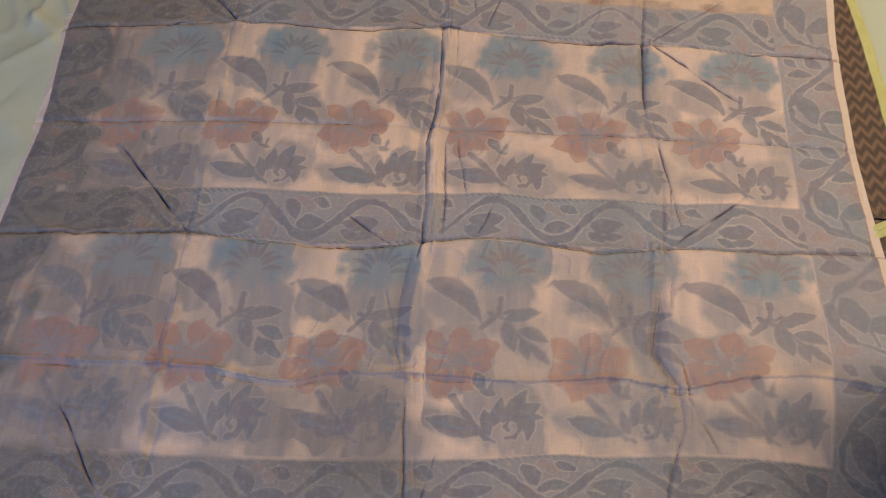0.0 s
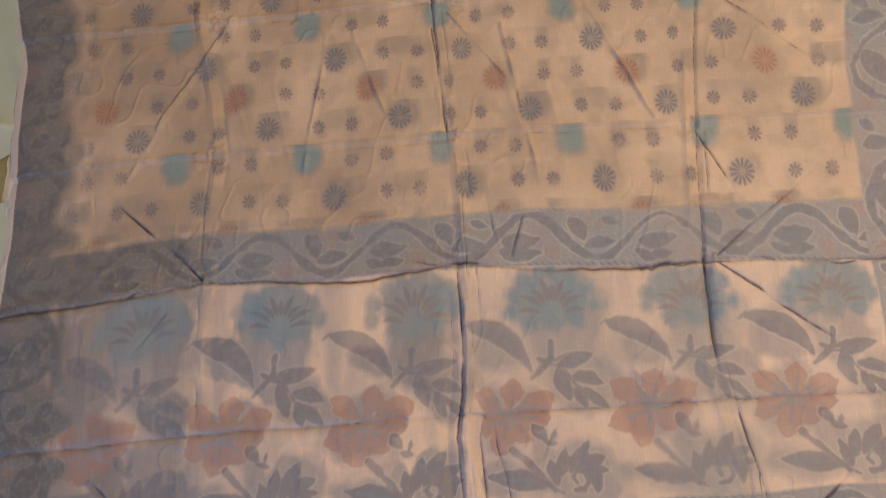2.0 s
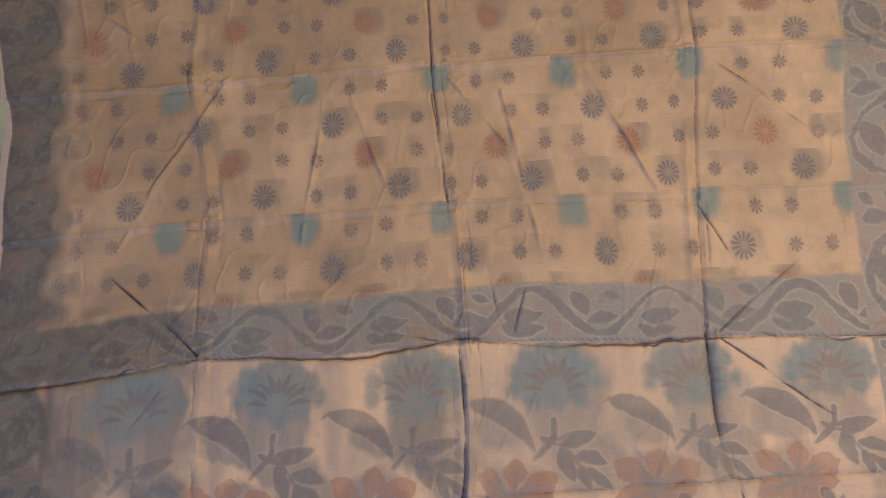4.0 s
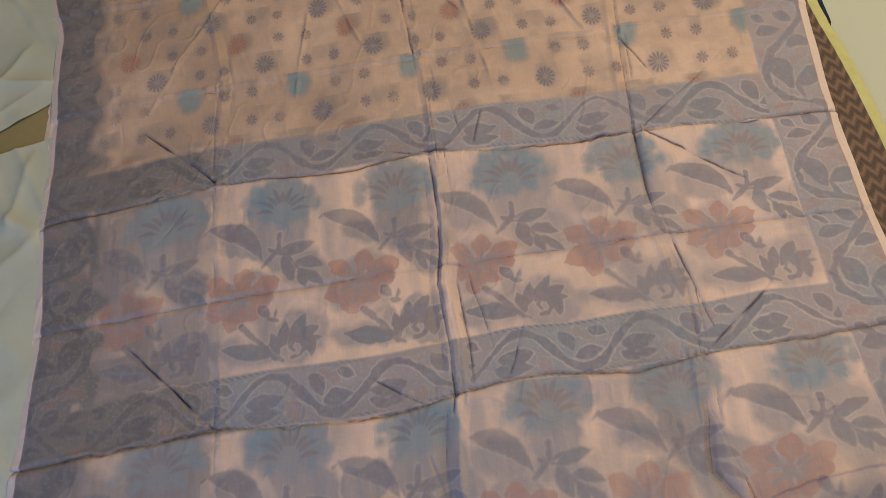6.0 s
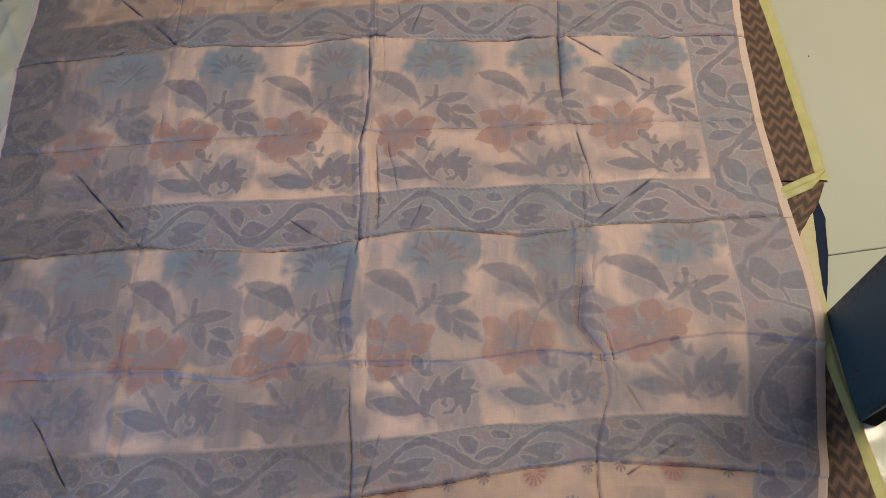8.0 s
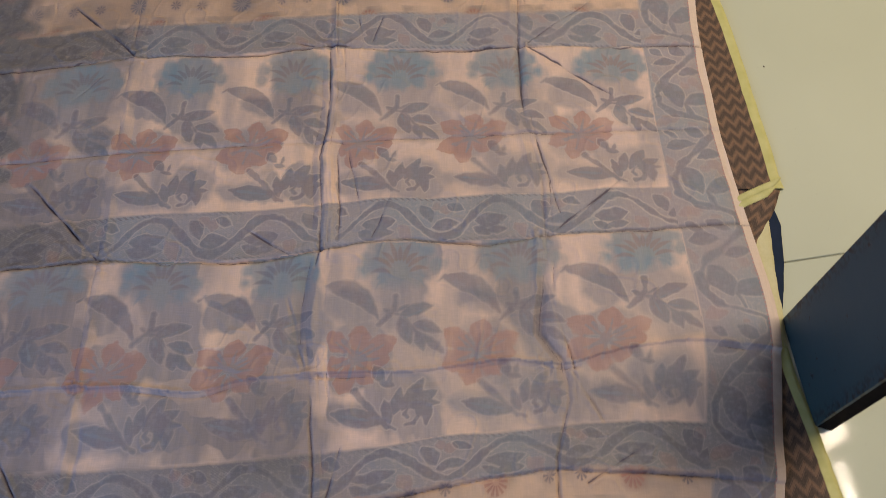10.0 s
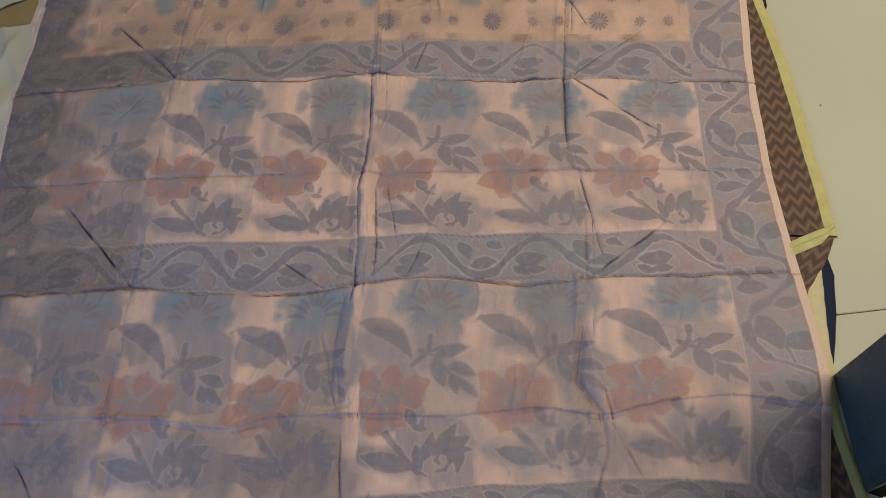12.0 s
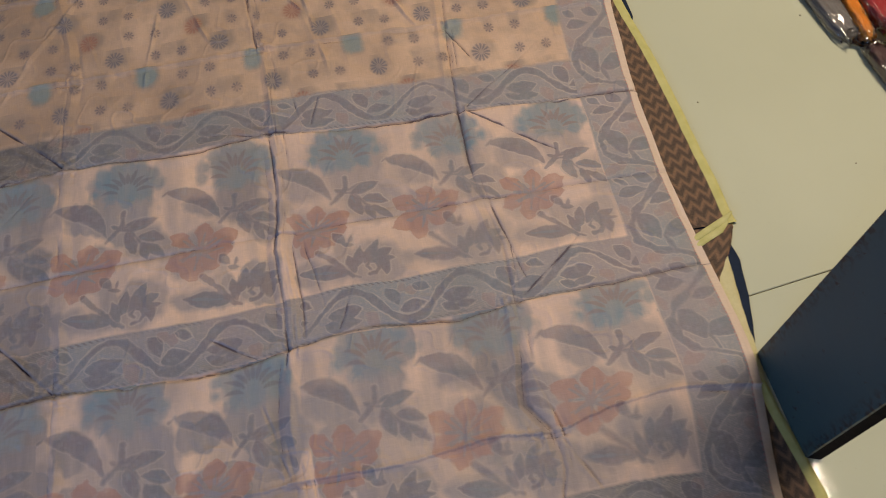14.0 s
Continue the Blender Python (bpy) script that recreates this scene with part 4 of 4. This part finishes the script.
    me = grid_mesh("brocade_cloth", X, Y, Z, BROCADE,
                   dict(pat_u=PU, pat_v=V, leaf=leaf, rust=rust, teal=teal, vein=vein, haze=haze, fan=fan, ground=ground, field=field, block=block, lift=np.clip(0.36 * lift, 0, 1), dens=np.clip(dens, 0, 1), selvage=far, fold_shade=np.clip(fold_shade, 0, 1), crease=crease))
    cloth = tagged(new("brocade_cloth", me), "sheer peach and grey floral brocade sari spread with pressed fold creases", "sari")

    # lower layers of the folded length show at both edges
    for off, z, sign, wide in ((0.004, 0.0085, -1, 0.0), (0.0085, 0.0060, -1, 0.4), (0.003, 0.0055, 1, 0.0)):
        t = np.linspace(0, 1, 9)
        ys = np.linspace(-1.02, 0.86, 380)
        T, YS = np.meshgrid(t, ys)
        edge = np.abs(left_edge(YS) if sign < 0 else right_edge(YS))
        wob = off * (0.7 + 0.6 * noise2(YS * 0, YS, 0.06, int(off * 9000))) + 0.0012 * noise2(YS * 0, YS, 0.012, 41)
        XS = sign * (edge + wob - 0.04 * (1 - T))
        ZS = z - 0.0035 * T ** 2 + 0.0006 * noise2(XS, YS, 0.02, 42) - 0.002 * (1 - T)
        if sign < 0:
            XS, YS, ZS = XS[:, ::-1], YS[:, ::-1], ZS[:, ::-1]
        lay = new("folded_layer", grid_mesh("folded_layer", XS, YS, ZS, SELVAGE))
        lay.parent = cloth
        tagged(lay, label="ecru selvage of a folded layer")
    return cloth


brocade_cloth()


# ---- cloths underneath ----
def edge_cloth(name, inner, edge, y0, y1, z, material, label, category="cloth", nx=60, ny=200, seed=50, rim=0.0):
    """A flat folded cloth from x = inner to the bent edge, with a rolled rim."""
    t = np.linspace(0, 1, nx) ** 0.7
    ys = np.linspace(y0, y1, ny)
    T, YS = np.meshgrid(t, ys)
    E = np.interp(YS, *edge)
    E = E + 0.0010 * noise2(YS * 0, YS, 0.05, seed) + 0.0004 * noise2(YS * 0, YS, 0.012, seed + 1)
    XS = inner + (E - inner) * T
    ZS = z + 0.0008 * noise2(XS, YS, 0.05, seed + 2) + 0.0003 * noise2(XS, YS, 0.014, seed + 3) - 0.003 * np.clip(1 - (E - XS) / 0.006, 0, 1) ** 2
    ZS = np.maximum(ZS, 0.0012)
    return tagged(new(name, grid_mesh(name, XS, YS, ZS, material, dict(edge=E - XS + rim, along=YS))), label, category)


def chevron_cloth():
    upper = edge_cloth("chevron_cloth", 0.35, ([-0.285, -0.253, -0.10, 0.02, 0.175, 0.30, 0.7], [0.662, 0.655, 0.643, 0.633, 0.612, 0.595, 0.56]), -0.266, 0.7, 0.0062,
                       CHEVRON, "brown zigzag cloth with lime yellow border under the sari", seed=51)
    # border turned over at its lower end: a band folded on itself, pointed at its outer end
    S, W = np.meshgrid(np.linspace(0, 1, 70), np.linspace(0, 1, 40))
    for dy, z, w, reach_x in ((0.0, 0.0074, 0.0105, 0.137), (-0.0105, 0.0066, 0.0120, 0.126)):
        XS = 0.515 + reach_x * S
        tip = np.clip((S - 0.90) / 0.10, 0, 1)
        YS = -0.276 + dy + 0.42 * (XS - 0.60) + w * (W - 0.5) * (1 - 0.55 * tip) + 0.004 * tip + 0.0006 * noise2(XS, 0 * XS, 0.03, 61)
        ZS = z - 0.0022 * np.clip((0.60 - XS) / 0.02, 0, 1) + 0.0016 * np.sin(math.pi * W) ** 0.6 + 0.0005 * noise2(XS, YS, 0.012, 62)
        ob = new("turned_border", grid_mesh("turned_border", XS, YS, ZS, LIME))
        ob.parent = upper
        tagged(ob, label="lime yellow border turned over")
    return upper


def lime():
    return plain("lime_yellow_silk", (0.52, 0.50, 0.19), (0.62, 0.59, 0.28), 0.6, 50.0)


LIME = lime()
chevron_cloth()
edge_cloth("chevron_cloth", 0.35, ([-1.1, -0.9, -0.72, -0.605, -0.55, -0.50], [0.665, 0.66, 0.643, 0.628, 0.618, 0.612]), -1.1, -0.485, 0.0042, CHEVRON,
           "brown zigzag cloth with olive border beside the blue leg", seed=55)
edge_cloth("chevron_cloth", 0.45, ([-0.37, -0.345, -0.30, -0.27], [0.595, 0.606, 0.636, 0.650]), -0.37, -0.268, 0.0050, CHEVRON,
           "brown zigzag cloth corner folded under the yellow border", seed=57, ny=60, rim=0.03)
edge_cloth("lemon_cloth", 0.40, ([-0.56, -0.50, -0.44, -0.36, -0.29], [0.606, 0.6135, 0.617, 0.621, 0.632]), -0.56, -0.27, 0.0036, LEMON,
           "pale lemon silk cloth edge showing under the sari", seed=63)
edge_cloth("navy_cloth", 0.40, ([-0.47, -0.446, -0.379, -0.324, -0.28, -0.1, 0.1, 0.146, 0.19, 0.25, 0.34], [0.607, 0.619, 0.634, 0.641, 0.632, 0.60, 0.60, 0.621, 0.619, 0.615, 0.607]),
           -0.47, 0.6, 0.0022, NAVY, "dark navy blue cotton cloth lying under the stack", seed=66)


# ---- blue steel leg ----
def blue_leg():
    leg = tagged(new("table_leg"), "chipped blue painted steel table leg standing on tiles", "table leg")
    lean = Vector((0.010, 0.070, 1.0))
    base, across = Vector((0.6140, -0.463, 0.0)), Vector((0.0110, -0.143, 0.0))
    back = Vector((0.0185, -0.006, 0.0))
    up = lean * (0.45 / lean.z)

    def plate(name, o, a, b, label, mat):
        """A sheet of steel: o corner, a along its width, b its thickness, rising by up."""
        n, h = 15, 100
        bm = bmesh.new()
        lay = bm.verts.layers.float.new("edge")
        wide = a.length
        rows = []
        for j in range(h + 1):
            ring = []
            for s, k in [(i / (n - 1), 0) for i in range(n)] + [(1 - i / (n - 1), 1) for i in range(n)]:
                p = o + a * s + b * k + up * (j / h)
                inset = 0.0012 if s in (0.0, 1.0) else 0.0
                p = p + b * (0.06 if k == 0 else -0.06) * (1 if inset else 0)
                v = bm.verts.new(p)
                v[lay] = min(s, 1 - s) * wide if k == 0 else 0.002
                ring.append(v)
            rows.append(ring)
        for r0, r1 in zip(rows, rows[1:]):
            for i in range(len(r0)):
                j = (i + 1) % len(r0)
                bm.faces.new((r0[i], r0[j], r1[j], r1[i]))
        bm.faces.new(rows[0][::-1])
        bm.faces.new(rows[-1])
        bmesh.ops.recalc_face_normals(bm, faces=bm.faces[:])
        return part(name, bm, mat, leg, label)

    plate("front_plate", base, across, back * 0.18, "blue paint chipped along the edges", BLUE)
    # both flanges are near-black against the blue front plate
    plate("side_flange", base + across + back * 0.18, across * -0.022, back * 0.9, "black edge along the side of the leg", BLACK)
    plate("rear_flange", base + back * 0.18, across * 0.022, back * 0.9, "", BLACK)
    return leg


blue_leg()


# ---- pale plastic sheets ----
def pale_sheet(label, corners, z, seed, creases):
    """A crumpled thin sheet stretched between four corners."""
    s = np.linspace(0, 1, 150)
    S, T = np.meshgrid(s, s)
    c = [np.array(p) for p in corners]
    X = (1 - S) * (1 - T) * c[0][0] + S * (1 - T) * c[1][0] + S * T * c[2][0] + (1 - S) * T * c[3][0]
    Y = (1 - S) * (1 - T) * c[0][1] + S * (1 - T) * c[1][1] + S * T * c[2][1] + (1 - S) * T * c[3][1]
    X = X + 0.004 * noise2(S, T, 0.2, seed)
    Y = Y + 0.004 * noise2(S, T, 0.2, seed + 1)
    Z = z + 0.004 * noise2(X, Y, 0.09, seed + 2) + 0.0012 * noise2(X, Y, 0.03, seed + 3)
    fold = 1 - np.abs(noise2(X * 1.2 + 0.6 * Y, Y * 0.5, 0.06, seed + 4))
    Z += 0.006 * np.clip(fold - 0.75, 0, 1) * 4 * 0.5
    for a, b, h in creases:
        dx, dy = b[0] - a[0], b[1] - a[1]
        n = math.hypot(dx, dy)
        t = ((X - a[0]) * dx + (Y - a[1]) * dy) / (n * n)
        d = ((Y - a[1]) * dx - (X - a[0]) * dy) / n
        Z += h * np.exp(-np.abs(d) / 0.010) * np.clip(t * 6, 0, 1) * np.clip((1 - t) * 6, 0, 1)
    Z = np.maximum(Z, 0.0015)
    return tagged(new("plastic_sheet", grid_mesh("plastic_sheet", X, Y, Z, SATIN)), label, "plastic sheet", "pale sheets beside the sari")


def kraft_paper():
    X, Y = np.meshgrid(np.linspace(-0.95, -0.52, 60), np.linspace(-0.05, 0.62, 80))
    Z = 0.0022 + 0.0007 * noise2(X, Y, 0.08, 101) + 0.0003 * noise2(X, Y, 0.03, 102)
    return tagged(new("kraft_paper", grid_mesh("kraft_paper", X, Y, Z, KRAFT)), "tan brown kraft paper lying under the plastic sheets", "paper")


kraft_paper()
pale_sheet("crumpled pale green glossy plastic sheet on the floor", ((-1.15, -0.9), (-0.55, -0.9), (-0.55, 0.126), (-1.15, -0.06)), 0.007, 80,
           (((-0.60, 0.10), (-0.63, -0.05), 0.006), ((-0.64, -0.01), (-0.57, -0.05), 0.007), ((-0.57, -0.045), (-0.66, -0.12), 0.006), ((-0.60, -0.12), (-0.72, -0.30), -0.004)))
pale_sheet("creased pale green plastic sheet with a folded corner", ((-1.0, -0.03), (-0.553, 0.190), (-0.594, 0.50), (-1.2, 0.55)), 0.008, 90,
           (((-0.72, 0.235), (-0.57, 0.215), 0.008), ((-0.62, 0.30), (-0.70, 0.17), 0.006), ((-0.59, 0.22), (-0.80, 0.08), 0.004)))


# ---- wrapped packets ----
def packet(label, a, b, w, h, material, seed, z=0.0):
    """A folded garment from a to b in a clear film bag."""
    root = tagged(new("garment_packet"), label, "packet", "wrapped packets on the floor")
    a, b = Vector((*a, 0)), Vector((*b, 0))
    mid, half = (a + b) / 2, (b - a) / 2
    rot = math.atan2(half.y, half.x)
    for name, grow, mat, tag in (("folded_garment", 1.0, material, ""), ("film_bag", 1.10, FILM, "clear crinkled plastic film")):
        bm = bmesh.new()
        bmesh.ops.create_uvsphere(bm, u_segments=48, v_segments=24, radius=1)
        rough = 0.07 if name == "folded_garment" else 0.16
        for v in bm.verts:
            p = v.co.copy()
            q = Vector([math.copysign(abs(c) ** 0.55, c) for c in p])
            n = noise.noise(p * 4.0 + Vector((seed, 0, 0))) + 0.5 * noise.noise(p * 11.0 + Vector((0, seed, 0)))
            g = grow * (1 + rough * n)
            v.co = Vector((q.x * half.length * g, q.y * w / 2 * g, max(-1, q.z * (1 + rough * 1.5 * n)) * h / 2 * grow))
        for f in bm.faces:
            f.smooth = True
        ob = part(name, bm, mat, root, tag)
        ob.matrix_basis = Matrix.Translation((mid.x, mid.y, z + h / 2 * 1.12)) @ Matrix.Rotation(rot, 4, "Z")
    return root


def fabric(name, c):
    return plain(name, c, tuple(x * 1.25 for x in c), 0.6, 40.0, 0.4, 0.4, 0.002)


packet("silver grey garment folded in clear crinkled plastic", (0.921, 0.24), (0.961, 0.030), 0.045, 0.022, fabric("silver_grey_cloth", (0.17, 0.16, 0.17)), 3)
packet("bright orange folded garment in clear plastic", (0.974, 0.24), (0.982, 0.018), 0.026, 0.028, fabric("orange_cloth", (0.62, 0.22, 0.012)), 7)
packet("crimson red garment in glossy clear plastic", (1.011, 0.24), (1.036, 0.040), 0.070, 0.034, fabric("crimson_cloth", (0.34, 0.012, 0.020)), 11)
packet("dark plum garment packed in clear plastic", (0.984, 0.008), (1.016, -0.16), 0.036, 0.022, fabric("plum_cloth", (0.085, 0.040, 0.045)), 15)
packet("pale yellow garment packed in clear plastic", (1.022, 0.012), (1.076, -0.14), 0.050, 0.030, fabric("yellow_cloth", (0.45, 0.38, 0.10)), 19)

# ---- grit on the tiles ----
for gx, gy in ((0.671, -0.045), (0.902, 0.100), (0.873, -0.199)):
    bm = bmesh.new()
    bmesh.ops.create_icosphere(bm, subdivisions=1, radius=0.0013)
    for v in bm.verts:
        v.co *= random.uniform(0.7, 1.2)
        v.co.z = max(-0.0006, v.co.z * 0.6)
    me = bpy.data.meshes.new("grit")
    bm.to_mesh(me)
    bm.free()
    me.materials.append(GROUT)
    ob = tagged(new("grit", me), "tiny dark speck of grit on the tile", "grit", "specks of grit on the tiles")
    ob.location = (gx, gy, 0.0006)

# ---- floor tiles ----
gap = 0.0013
half = TILE_SIZE / 2 - gap / 2
bm = box_bm(-half, half, -half, half, -0.009, 0.0, 0.0012)
tile_me = bpy.data.meshes.new("tile")
bm.to_mesh(tile_me)
bm.free()
tile_me.materials.append(TILE)
for i in range(I0, I1):
    for j in range(J0, J1):
        ob = new("tile", tile_me)
        ob.parent = floor
        ob.matrix_basis = Matrix.Translation(((i + 0.5) * TILE_SIZE, (j + 0.5) * TILE_SIZE, 0))
